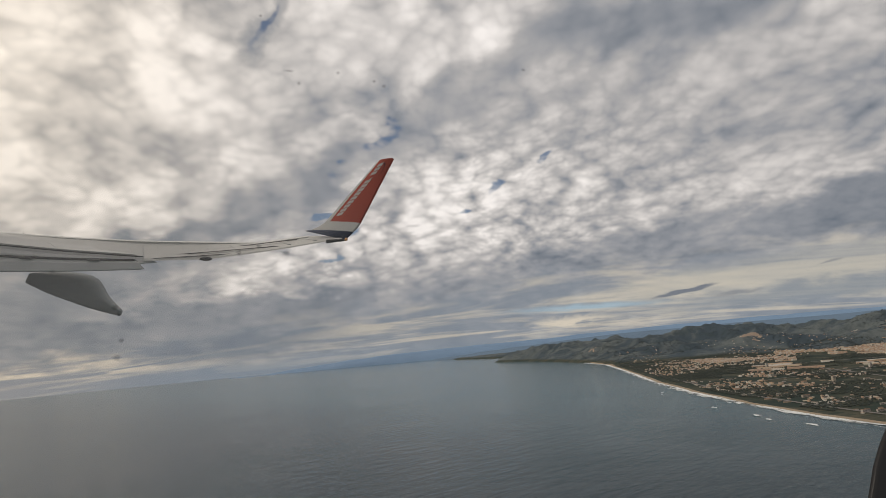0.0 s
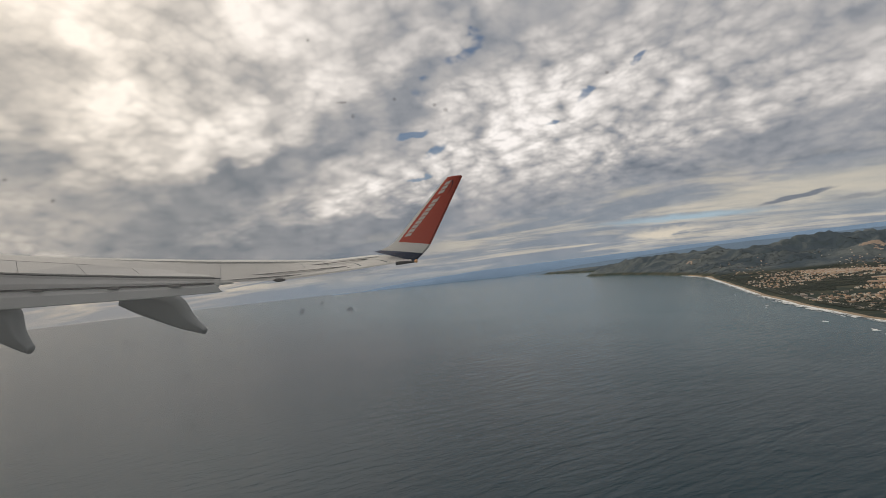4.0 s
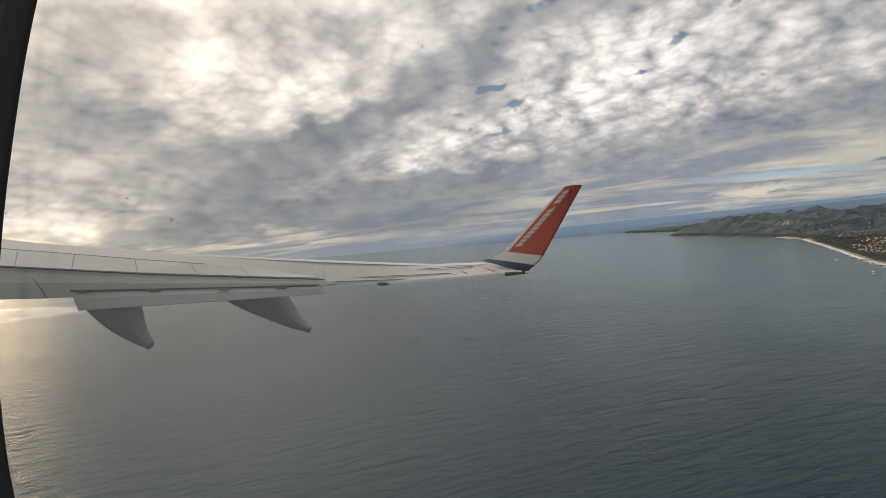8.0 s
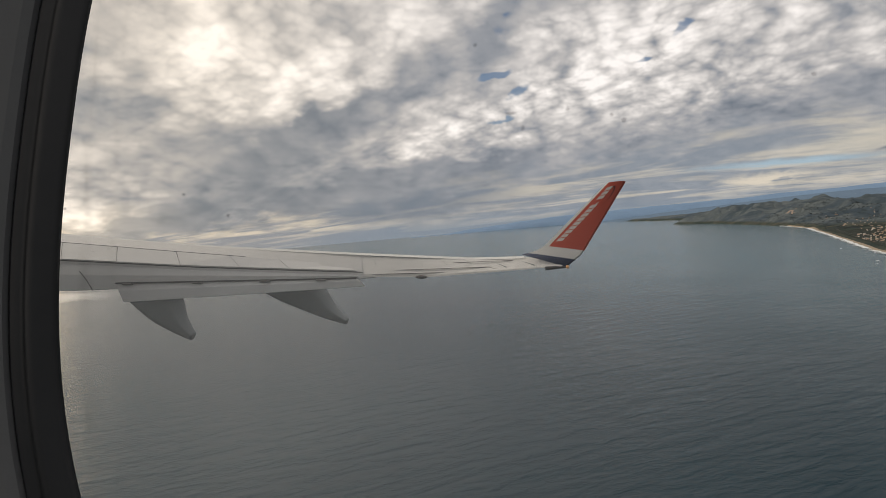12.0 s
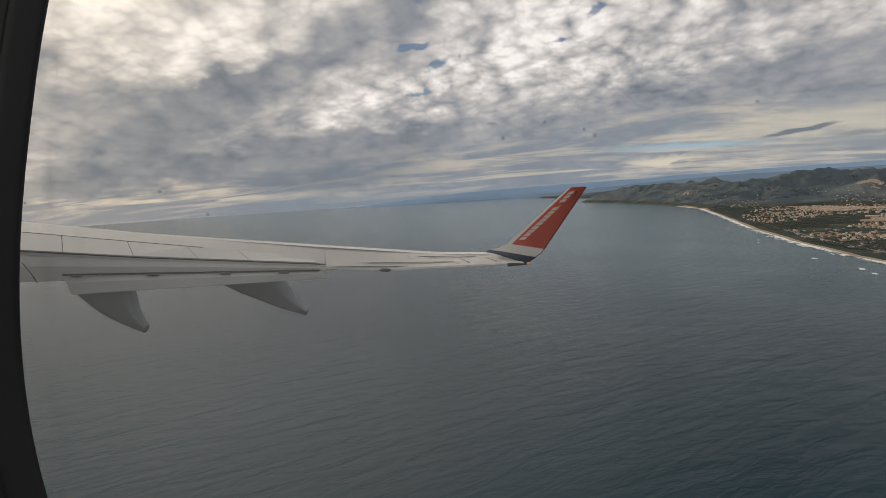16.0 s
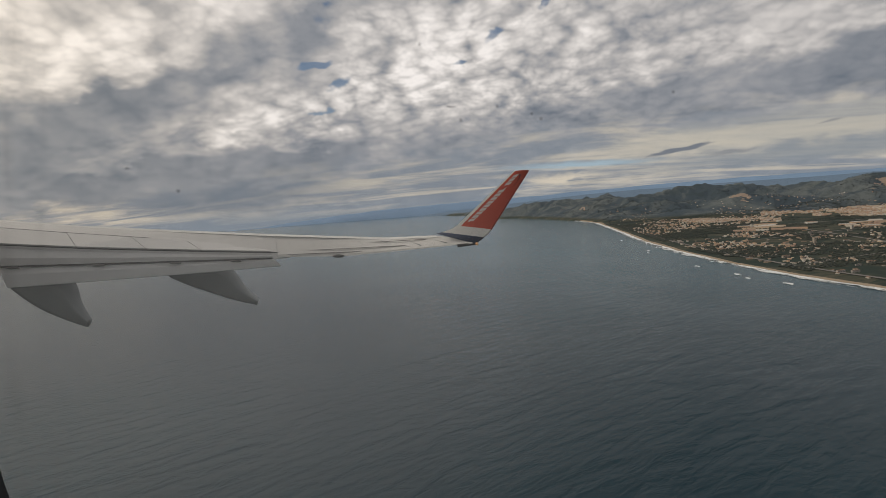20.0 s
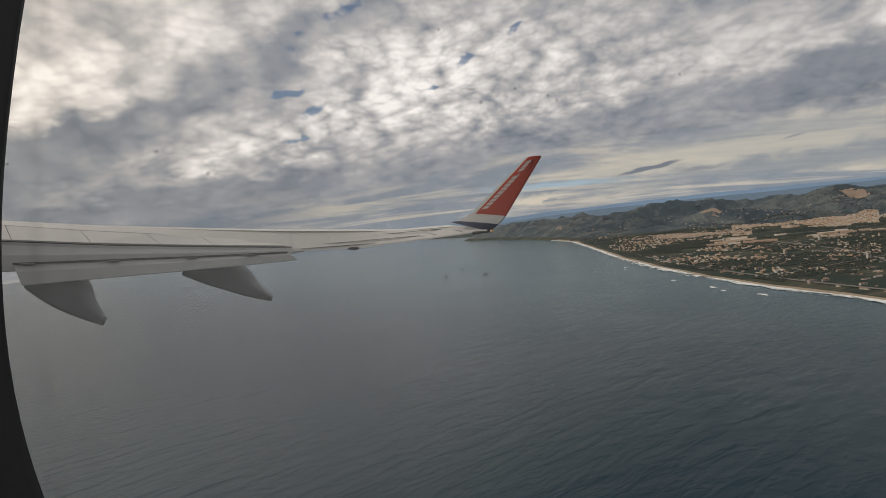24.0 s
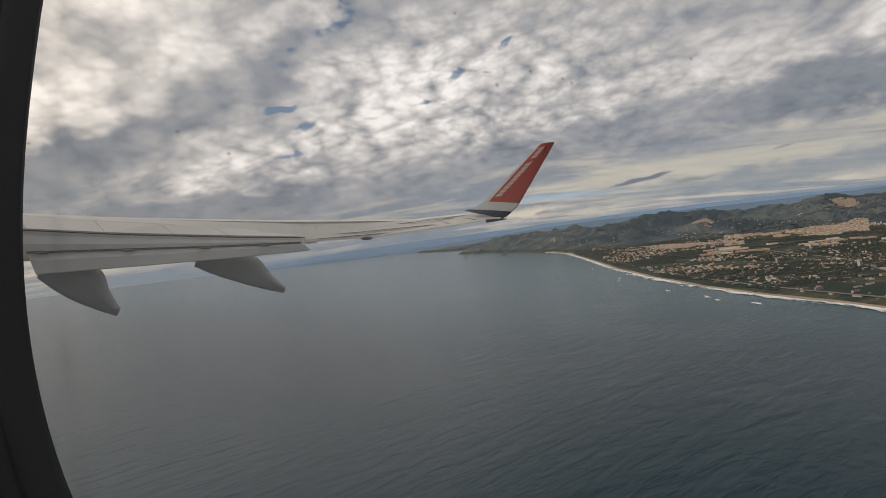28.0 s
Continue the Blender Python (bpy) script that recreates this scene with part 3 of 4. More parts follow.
def far_ridge(name, mat, r0, az0, az1, heights, seed, label, rough=26.0):
    az = np.radians(np.arange(az0, az1, 0.15))
    rows = []
    peak = np.interp(np.degrees(az), *heights) + rough * (fbm(np.degrees(az) / 5.0 + seed, az * 0 + seed, 5) - 0.5)
    for s, k in ((0, -0.03), (20, 0.3), (45, 0.55), (80, 0.8), (120, 1.0), (160, 0.8), (200, 0.3)):
        rr = r0 + s + 20 * fbm(np.degrees(az) / 1.3 + s, az * 0 + seed, 3)
        zz = peak * k * (0.85 + 0.3 * fbm(np.degrees(az) / 0.8 + 3 * s, az * 0 + s, 4)) if 0 < k < 1 else peak * k
        rows.append(np.stack([rr * np.sin(az), rr * np.cos(az), zz], -1))
    return tagged(grid_mesh(name, np.stack(rows, 0), mat), label, "hills", kind="structure")


far_ridge("backdrop_far_ridge", FAR_HILL, 4640, -26, 75, ([-26, -21, -16, -11, 5, 10, 15, 21, 30, 40, 75], [-12, 14, 40, 70, 86, 102, 110, 112, 108, 100, 100]), 2.2, "far mountain range tinted blue to stand for haze")
far_ridge("backdrop_near_ridge", MID_HILL, 4300, -7.0, 60, ([-7, -5, -2, 2, 8, 14, 60], [0, 12, 26, 48, 66, 80, 90]), 6.4, "hills behind the headland tinted blue-grey to stand for haze", 16.0)


# ---- the wing ----
wing = new("airliner_wing")
wing.matrix_world = CABIN
tagged(wing, "pale grey airliner wing with lowered flaps and a red winglet", "aircraft wing")

REAR = [(-16.45, 15.5, -0.09), (-11.2, 15.7, -0.41), (-7.48, 15.8, -0.6), (-2.79, 15.9, -0.75)]
REAR_OUT = [(-2.79, 15.9, -0.80), (-0.98, 15.6, -0.84), (0.83, 15.15, -0.73), (2.48, 14.65, -0.62)]
FRONT = [(-18.9, 17.8, 1.22), (-12.75, 18.0, 0.45), (-8.16, 17.2, 0.07), (-2.91, 16.2, -0.23), (0.25, 15.75, -0.4), (1.58, 15.2, -0.39)]


def wing_section(rear, front, thick, hump):
    """A ring round the wing: upper skin from rear to front, the nose, the lower skin back."""
    r, f = Vector(rear), Vector(front)
    ring = []
    for s, k in ((0, 0), (0.25, 0.7), (0.5, 1.0), (0.75, 0.85), (0.93, 0.35)):
        p = r.lerp(f, s)
        ring.append((p.x, p.y, p.z + hump * k))
    ring.append((f.x, f.y, f.z))
    ring.append((f.x + 0.01, f.y + 0.05, f.z - thick * 0.35))
    for s, k in ((0.85, 0.85), (0.5, 1.0), (0.2, 0.7), (0.0, 0.3)):
        p = r.lerp(f, s)
        ring.append((p.x, p.y, p.z - thick * k))
    return ring


inner = [wing_section(along(REAR, s), along(FRONT[:4], s), 0.36 - 0.12 * s, 0.03) for s in [i / 48 for i in range(49)]]
part("inner_wing_box", loft(inner), WING_PAINT, wing)
outer = [wing_section(along(REAR_OUT, s), along(FRONT[3:], s), 0.24 - 0.16 * s, 0.03) for s in [i / 36 for i in range(37)]]
part("outer_wing_box", loft(outer), WING_PAINT, wing)

# bare metal along the nose of the wing
nose = []
for line, count in ((FRONT[:4], 36), (FRONT[3:], 24)):
    for i in range(count + 1):
        p = Vector(along(line, i / count))
        nose.append([(p.x, p.y - 0.10, p.z - 0.045), (p.x, p.y + 0.0, p.z + 0.014), (p.x, p.y + 0.07, p.z - 0.03), (p.x, p.y + 0.02, p.z - 0.10)])
part("leading_edge", loft(nose), EDGE_METAL, wing, "bare metal leading edge")

# spoilers lie on the rear of the inner wing
SPOIL_FRONT = [(-17.2, 16.2, 0.49), (-11.65, 16.3, 0.05), (-8.35, 16.3, -0.22), (-6.6, 16.1, -0.35), (-5.19, 16.12, -0.46), (-3.21, 16.1, -0.62)]
CUTS = [(-15.94, -16.47), (-13.01, -13.51), (-11.31, -11.77), (-9.71, -10.08), (-7.89, -8.31), (-6.2, -6.64), (-4.81, -5.22), (-2.96, -3.39)]


def at_x(line, x):
    for a, b in zip(line, line[1:]):
        if x <= b[0]:
            return lerp(a, b, (x - a[0]) / (b[0] - a[0]))
    return line[-1]


for (ra, fa), (rb, fb) in zip(CUTS, CUTS[1:]):
    g = 0.009
    q = [at_x(REAR, ra + g), at_x(REAR, rb - g), at_x(SPOIL_FRONT, fb - g), at_x(SPOIL_FRONT, fa + g)]
    q = [(p[0], p[1] - (0.03 if i < 2 else 0.0), p[2] + (0.045 if i < 2 else 0.07)) for i, p in enumerate(q)]
    part("spoiler", plate(q, 0.035), SPOILER_PAINT, wing)
    seam = [at_x(REAR, rb - g), at_x(REAR, rb + g), at_x(SPOIL_FRONT, fb + g), at_x(SPOIL_FRONT, fb - g)]
    seam = [(p[0], p[1], p[2] + (0.03 if i < 2 else 0.062)) for i, p in enumerate(seam)]
    part("seam", plate(seam, 0.02), SEAM, wing, "dark joint between spoilers")
# dark slot under the spoilers' rear edge
slot = []
for i in range(41):
    p = at_x(REAR, -16.0 + (16.0 - 2.75) * i / 40)
    slot.append([(p[0], p[1] - 0.02, p[2] + 0.012), (p[0], p[1] - 0.02, p[2] - 0.006), (p[0], p[1] + 0.1, p[2] - 0.035), (p[0], p[1] + 0.1, p[2] + 0.01)])
part("spoiler_slot", loft(slot), SEAM, wing, "dark slot behind the spoilers")
# upper skin line ahead of the spoilers
line = []
for i in range(41):
    p = at_x(SPOIL_FRONT, -16.8 + (16.8 - 6.2) * i / 40)
    line.append([(p[0], p[1] + 0.05, p[2] + 0.078), (p[0], p[1] + 0.07, p[2] + 0.084), (p[0], p[1] + 0.07, p[2] + 0.05), (p[0], p[1] + 0.05, p[2] + 0.05)])
part("skin_joint", loft(line), SEAM, wing, "dark skin joint")

# flaps
FORE_TOP = [(-16.57, 15.62, -0.17), (-11.14, 15.72, -0.45), (-2.87, 15.92, -0.79)]
FORE_LOW = [(-16.68, 15.72, -1.34), (-11.21, 15.82, -1.26), (-2.88, 16.0, -0.96), (-2.38, 16.0, -0.96)]
rings = []
for i in range(49):
    s = i / 48
    a, b = Vector(along(FORE_TOP, s)), Vector(along(FORE_LOW[:3], s))
    m = a.lerp(b, 0.5)
    rings.append([a, m + Vector((0, -0.05, 0.03)), b, b + Vector((0, 0.06, -0.015)), m + Vector((0, 0.15, -0.03)), a + Vector((0, 0.2, -0.04))])
part("fore_flap", loft(rings), FLAP_PAINT, wing, "lowered grey flap")
tip = [(-2.93, 15.88, -0.76), (-2.78, 15.9, -0.765), (-2.45, 15.96, -0.885), (-2.90, 15.93, -0.93)]
part("flap_tip", plate(tip, 0.03, 0.0, (0, -0.87, 0.5)), FLAP_PAINT, wing)

# the split where the inboard flap ends
a, b = Vector((-10.66, 15.60, -0.72)), Vector((-10.30, 15.66, -1.27))
part("flap_split", loft([[p + Vector(o) for o in ((-0.009, -0.062, 0), (0.009, -0.062, 0), (0.009, -0.045, 0), (-0.009, -0.045, 0))] for p in (a, a.lerp(b, 0.5) + Vector((0.03, 0, 0)), b)]), SEAM, wing, "dark split at the flap's inboard end")
AFT_TOP = [(-9.66, 15.66, -1.055), (-2.91, 15.66, -0.915)]
AFT_LOW = [(-9.50, 15.72, -1.575), (-2.68, 15.72, -1.115)]
rings = []
for i in range(33):
    a, b = Vector(lerp(*AFT_TOP, i / 32)), Vector(lerp(*AFT_LOW, i / 32))
    m = a.lerp(b, 0.45)
    rings.append([a, m + Vector((0, -0.04, 0.03)), b, b + Vector((0, 0.05, -0.012)), m + Vector((0, 0.10, -0.03)), a + Vector((0, 0.12, -0.04))])
aft = part("aft_flap", loft(rings), FLAP_PAINT, wing, "grey aft flap below the fore flap")
gap = []
for i in range(33):
    a = Vector(lerp(*AFT_TOP, i / 32))
    gap.append([a + Vector((0, -0.06, 0.03)), a + Vector((0, -0.06, -0.008)), a + Vector((0, 0.10, -0.03)), a + Vector((0, 0.10, 0.03))])
part("flap_gap", loft(gap), SEAM, wing, "dark gap between the flaps")
for s in (0.055, 0.35, 0.63, 0.86):
    a = Vector(lerp(*AFT_TOP, s))
    b = bmesh.new()
    bmesh.ops.create_cube(b, size=1.0, matrix=Matrix.Translation(a + Vector((0, -0.08, -0.025))) @ Matrix.Diagonal((0.28, 0.1, 0.055, 1)))
    bmesh.ops.bevel(b, geom=b.edges[:], offset=0.015, segments=1, affect="EDGES")
    part("flap_hinge", b, METAL, aft, "worn metal hinge fitting")

# aileron joint lines on the outer wing
for pts in ([(-2.53, 15.97, -0.72), (0.69, 15.28, -0.64)], [(0.69, 15.28, -0.64), (0.92, 15.15, -0.73)], [(-2.51, 15.86, -0.81), (-0.36, 15.5, -0.77)], [(-1.47, 16.0, -0.55), (1.28, 15.2, -0.48)]):
    a, b = Vector(pts[0]), Vector(pts[1])
    ring = [[p + Vector(o) for o in ((0, -0.02, 0.004), (0, 0.01, 0.006), (0, 0.01, -0.006), (0, -0.02, -0.004))] for p in (a, a.lerp(b, 0.5), b)]
    part("aileron_joint", loft(ring), SEAM, wing, "dark joint of the aileron")
b = bmesh.new()
bmesh.ops.create_uvsphere(b, u_segments=12, v_segments=6, radius=1.0, matrix=Matrix.Translation((-1.13, 15.6, -0.89)) @ Matrix.Diagonal((0.17, 0.12, 0.05, 1)))
part("aileron_bracket", b, SEAM, wing, "dark bracket under the aileron")
for x in (-12.2, -9.9, -8.6, -6.1):
    p = Vector(at_x(FRONT, x)) + Vector((0, 0, 0.03))
    b = bmesh.new()
    bmesh.ops.create_cone(b, cap_ends=True, segments=6, radius1=0.012, radius2=0.008, depth=0.03, matrix=Matrix.Translation(p))
    part("vortex_vane", b, METAL, wing)


# thin chordwise joints in the upper skin, and fittings along the aileron gap
for k in range(7):
    s0 = 0.08 + 0.135 * k
    r, q = Vector(along(REAR_OUT, s0)), Vector(along(FRONT[3:], s0))
    a, b = r.lerp(q, 0.42 if k < 5 else 0.1) + Vector((0, 0, 0.03)), r.lerp(q, 0.97) + Vector((0, 0, 0.012))
    ring = [[p + Vector(o) for o in ((-0.006, 0, 0.004), (0.006, 0, 0.004), (0.006, 0, -0.02), (-0.006, 0, -0.02))] for p in (a, b)]
    part("skin_joint", loft(ring), FAIRING_PAINT, wing, "thin chordwise skin joint")

def fairing(keel, crown, depth):
    """A canoe-shaped fairing between its keel line and its crown line, rounded towards the cabin."""
    rings = []
    for i in range(25):
        s = i / 24
        low, top = Vector(bent(keel, s)), Vector(bent(crown, s))
        fat = depth * (0.35 + 0.65 * sin(pi * min(1.0, 0.25 + 0.6 * s)))
        ring = [low.lerp(top, v) + Vector((0.0, -fat * w, 0.0)) for v, w in ((0.0, 0.0), (0.03, 0.22), (0.12, 0.42), (0.32, 0.66), (0.54, 0.9), (0.66, 1.0), (0.74, 0.95), (0.88, 0.45), (1.0, -0.25))]
        ring += [low.lerp(top, v) + Vector((0.0, fat * w, 0.0)) for v, w in ((0.85, 0.9), (0.4, 1.0), (0.08, 0.5))]
        rings.append(ring)
    bm = loft(rings)
    for f in bm.faces:
        f.smooth = True
    return bm


def bent(line, s):
    """The point at share s of a polyline, by its count of pieces, softened at the corners."""
    n = len(line) - 1
    k = min(n - 1, int(s * n))
    f = s * n - k
    p0, p1, p2, p3 = (Vector(line[max(0, min(n, k + d))]) for d in (-1, 0, 1, 2))
    m1, m2 = (p2 - p0) * 0.5, (p3 - p1) * 0.5
    return tuple(p1 * (2 * f ** 3 - 3 * f * f + 1) + m1 * (f ** 3 - 2 * f * f + f) + p2 * (3 * f * f - 2 * f ** 3) + m2 * (f ** 3 - f * f))


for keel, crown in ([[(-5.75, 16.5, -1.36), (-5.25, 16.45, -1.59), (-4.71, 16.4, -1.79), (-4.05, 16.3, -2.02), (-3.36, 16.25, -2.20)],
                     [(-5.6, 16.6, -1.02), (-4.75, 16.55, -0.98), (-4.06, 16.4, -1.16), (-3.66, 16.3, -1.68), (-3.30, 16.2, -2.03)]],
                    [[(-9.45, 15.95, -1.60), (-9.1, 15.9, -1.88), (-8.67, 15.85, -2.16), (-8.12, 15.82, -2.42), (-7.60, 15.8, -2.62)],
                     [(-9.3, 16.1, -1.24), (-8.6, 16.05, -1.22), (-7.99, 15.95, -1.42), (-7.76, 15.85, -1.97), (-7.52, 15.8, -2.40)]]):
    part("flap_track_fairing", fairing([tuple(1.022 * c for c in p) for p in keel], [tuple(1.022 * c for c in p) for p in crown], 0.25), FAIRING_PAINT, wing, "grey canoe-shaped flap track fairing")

# the winglet, from its blend out of the wing to its tip
WL_FRONT = [(1.50, 14.85, -0.34), (1.66, 14.9, -0.305), (1.86, 14.80, -0.245), (2.05, 14.69, -0.14), (3.39, 13.72, 1.24)]
WL_REAR = [(2.54, 14.68, -0.65), (2.74, 14.52, -0.48), (2.85, 14.45, -0.38), (2.93, 14.4, -0.27), (3.75, 13.59, 1.26)]


def on_winglet(h, c, lift=0.0):
    """Place on the inner face: h 0..4 up the rows, c 0 front .. 1 rear."""
    i = min(3, int(h))
    f = Vector(lerp(WL_FRONT[i], WL_FRONT[i + 1], h - i))
    r = Vector(lerp(WL_REAR[i], WL_REAR[i + 1], h - i))
    out = Vector((-0.75, -0.62, 0.22))
    bow = 4 * c * (1 - c) * 0.03
    return f.lerp(r, c) + out * (lift + bow)


def winglet_piece(name, h0, h1, c0, c1, mat, label="", rows=4, cols=5, lift=0.0, thick=0.06, c0b=None):
    bm = bmesh.new()
    top, low = [], []
    for i in range(rows + 1):
        h = h0 + (h1 - h0) * i / rows
        a = c0 if c0b is None else c0 + (c0b - c0) * i / rows
        pts = [on_winglet(h, a + (c1 - a) * j / cols, lift) for j in range(cols + 1)]
        top.append([bm.verts.new(p) for p in pts])
        low.append([bm.verts.new(p - Vector((-0.75, -0.62, 0.22)) * thick) for p in pts])
    for i in range(rows):
        for j in range(cols):
            bm.faces.new((top[i][j], top[i][j + 1], top[i + 1][j + 1], top[i + 1][j]))
            bm.faces.new((low[i][j], low[i + 1][j], low[i + 1][j + 1], low[i][j + 1]))
    for i in range(rows):
        for e in (0, cols):
            bm.faces.new((top[i][e], top[i + 1][e], low[i + 1][e], low[i][e]))
    for j in range(cols):
        for e in (0, rows):
            bm.faces.new((top[e][j], top[e][j + 1], low[e][j + 1], low[e][j]))
    return part(name, bm, mat, wing, label)


winglet_piece("winglet_root", 0.0, 1.0, 0.0, 1.0, NAVY, "navy blue winglet root")
winglet_piece("winglet_band", 1.0, 3.0, 0.0, 1.0, WHITE, "white band round the winglet")
red_panel = winglet_piece("winglet_blade", 3.0, 4.0, 0.13, 1.0, RED, "red winglet blade", rows=6)
winglet_piece("winglet_leading_edge", 3.0, 4.0, 0.0, 0.13, EDGE_METAL, "pale metal winglet leading edge", rows=6, cols=2)
# row of plain pale bars where the airline's lettering stands
for i in range(13):
    g = i / 12.0
    h, c = 3.085 + 0.785 * g, 0.285 + 0.20 * g
    wide, tall = 0.078 + 0.055 * g, 0.049
    if i == 9:
        wide, tall, c = 0.028, 0.018, c + 0.06
    lean = 0.02
    q = [(h, c - wide), (h + lean, c + wide), (h + lean + tall, c + wide), (h + tall, c - wide)]
    b = bmesh.new()
    top = [b.verts.new(on_winglet(u, v, 0.006)) for u, v in q]
    low = [b.verts.new(on_winglet(u, v, -0.004)) for u, v in q]
    b.faces.new(top)
    for j in range(4):
        b.faces.new((top[j], top[(j + 1) % 4], low[(j + 1) % 4], low[j]))
    part("mark", b, MARK, red_panel, "plain pale bar")
curve = []
for i in range(14):
    a = -0.5 + (pi + 0.2) * i / 13
    curve.append(on_winglet(3.78 + 0.14 * cos(a) + 0.05 * i / 13, 0.66 + 0.17 * sin(a), 0.008))
b = bmesh.new()
for p, q in zip(curve, curve[1:]):
    s = Vector((0.014, -0.010, 0.010))
    b.faces.new([b.verts.new(v) for v in (p - s, p + s, q + s, q - s)])
part("emblem", b, MARK_DARK, red_panel, "dark curved emblem line")
# tip lamp
b = bmesh.new()
bmesh.ops.create_cone(b, cap_ends=True, segments=10, radius1=0.05, radius2=0.03, depth=0.55, matrix=Matrix.Translation((2.34, 14.70, -0.675)) @ Matrix.Rotation(radians(86), 4, "Y"))
part("tip_pod", b, SEAM, wing, "dark tip lamp housing")
b = bmesh.new()
bmesh.ops.create_uvsphere(b, u_segments=8, v_segments=6, radius=0.045, matrix=Matrix.Translation((2.60, 14.64, -0.66)))
part("tip_lamp", b, material("amber_lamp_glass", (0.75, 0.42, 0.2), 0.2), wing, "small amber tip lamp")


# wing warped in depth to fit the camera's view: root nearer, middle farther
VIEW_FIT_U = [-1.1, -0.8, -0.62, -0.5, -0.4, -0.3, -0.19, -0.1, 0.0, 0.17, 0.27]
VIEW_FIT_D = [-1.3, -0.8, -0.40, -0.05, 0.22, 0.50, 0.65, 0.55, 0.4, 0.05, -0.05]
bpy.context.view_layer.update()
for ob in wing.children_recursive:
    n = len(ob.data.vertices)
    co = np.zeros(n * 3)
    ob.data.vertices.foreach_get("co", co)
    co = co.reshape(-1, 3)
    co *= (1 + np.interp(co[:, 0] / co[:, 1], VIEW_FIT_U, VIEW_FIT_D) / co[:, 1])[:, None]
    ob.data.vertices.foreach_set("co", co.ravel())
    ob.data.update()


# ---- the cabin window ----
window = new("window_1")
window.matrix_world = CABIN
tagged(window, "rounded cabin window with a black rubber seal and grey lining", "window", kind="structure")


def oval(grow, depth, n=160, cx=4.10, cz=0.76, a=12.04, b=13.7, lean=-0.117, e=2.425):
    pts = []
    for i in range(n):
        w = 2 * pi * i / n
        c, s = cos(w), sin(w)
        u, v = (a + grow) * math.copysign(abs(c) ** (2 / e), c), (b + grow) * math.copysign(abs(s) ** (2 / e), s)
        if u > 0:
            u *= 1 + 0.032 * max(0.0, v + 6.0)
        pts.append((cx + u * cos(lean) - v * sin(lean), depth, cz + u * sin(lean) + v * cos(lean)))
    return pts


def ring_of(sections):
    bm = bmesh.new()
    rows = [[bm.verts.new(p) for p in oval(g, d)] for g, d in sections]
    n = len(rows[0])
    for a, b in zip(rows, rows[1:] + rows[:1]):
        for i in range(n):
            bm.faces.new((a[i], a[(i + 1) % n], b[(i + 1) % n], b[i]))
    return bm


seal = part("seal", ring_of([(0.0, 11.5), (0.03, 11.42), (0.09, 11.38), (0.16, 11.36), (0.34, 11.22), (0.5, 11.2), (0.56, 11.27), (0.68, 11.27), (0.80, 11.2), (0.88, 11.24), (0.92, 11.52)]), RUBBER, window, "black rubber window seal")
seal.data.polygons.foreach_set("use_smooth", [True] * len(seal.data.polygons))
part("lining", ring_of([(0.88, 11.5), (0.90, 11.12), (1.05, 11.02), (1.5, 10.95), (1.62, 10.86), (3.6, 10.7), (3.6, 11.5)]), LINING, window, "grey plastic cabin lining")


# the pane: dust and dried streaks, plus a veil that paints in glare
PANE = bpy.data.materials.new("dust_and_glare_pane")
PANE.use_nodes = True
k = Nodes(PANE.node_tree)
co = k.add("ShaderNodeTexCoord").outputs["Object"]
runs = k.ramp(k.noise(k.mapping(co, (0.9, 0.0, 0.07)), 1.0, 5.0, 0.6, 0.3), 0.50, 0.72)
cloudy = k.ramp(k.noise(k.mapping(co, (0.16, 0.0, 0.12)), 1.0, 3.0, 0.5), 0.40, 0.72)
# oval veil, placed to fit the camera's view, stands in for glare
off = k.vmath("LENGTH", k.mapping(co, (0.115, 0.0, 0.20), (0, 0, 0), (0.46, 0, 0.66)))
film_and_glare = k.math("ADD", k.math("MULTIPLY", runs, 0.012), k.math("ADD", k.math("MULTIPLY", cloudy, 0.010), k.math("ADD", k.math("MULTIPLY", k.ramp(off, 1.40, 0.0), 0.25), 0.006)))
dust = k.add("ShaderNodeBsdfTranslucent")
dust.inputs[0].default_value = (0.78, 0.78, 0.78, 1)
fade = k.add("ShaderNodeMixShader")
k.put(fade.inputs[0], film_and_glare)
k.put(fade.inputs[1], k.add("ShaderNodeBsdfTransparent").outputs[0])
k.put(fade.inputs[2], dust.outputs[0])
k.put(k.add("ShaderNodeOutputMaterial").inputs[0], fade.outputs[0])
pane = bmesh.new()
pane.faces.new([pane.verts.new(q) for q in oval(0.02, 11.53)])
pane = part("pane", pane, PANE, window, "clear pane with dust and a painted-in glare veil")
pane.visible_shadow = False

# smudges and specks on the pane
SMUDGE = bpy.data.materials.new("pane_dust")
SMUDGE.use_nodes = True
k = Nodes(SMUDGE.node_tree)
p = k.add("ShaderNodeBsdfPrincipled")
p.inputs["Base Color"].default_value, p.inputs["Roughness"].default_value = (0.06, 0.055, 0.05, 1), 0.9
soft = k.add("ShaderNodeAttribute", attribute_name="edge")
fade = k.add("ShaderNodeMixShader")
k.put(fade.inputs[0], k.math("MULTIPLY", soft.outputs["Fac"], 0.33))
k.put(fade.inputs[1], k.add("ShaderNodeBsdfTransparent").outputs[0])
k.put(fade.inputs[2], p.outputs[0])
k.put(k.add("ShaderNodeOutputMaterial").inputs[0], fade.outputs[0])
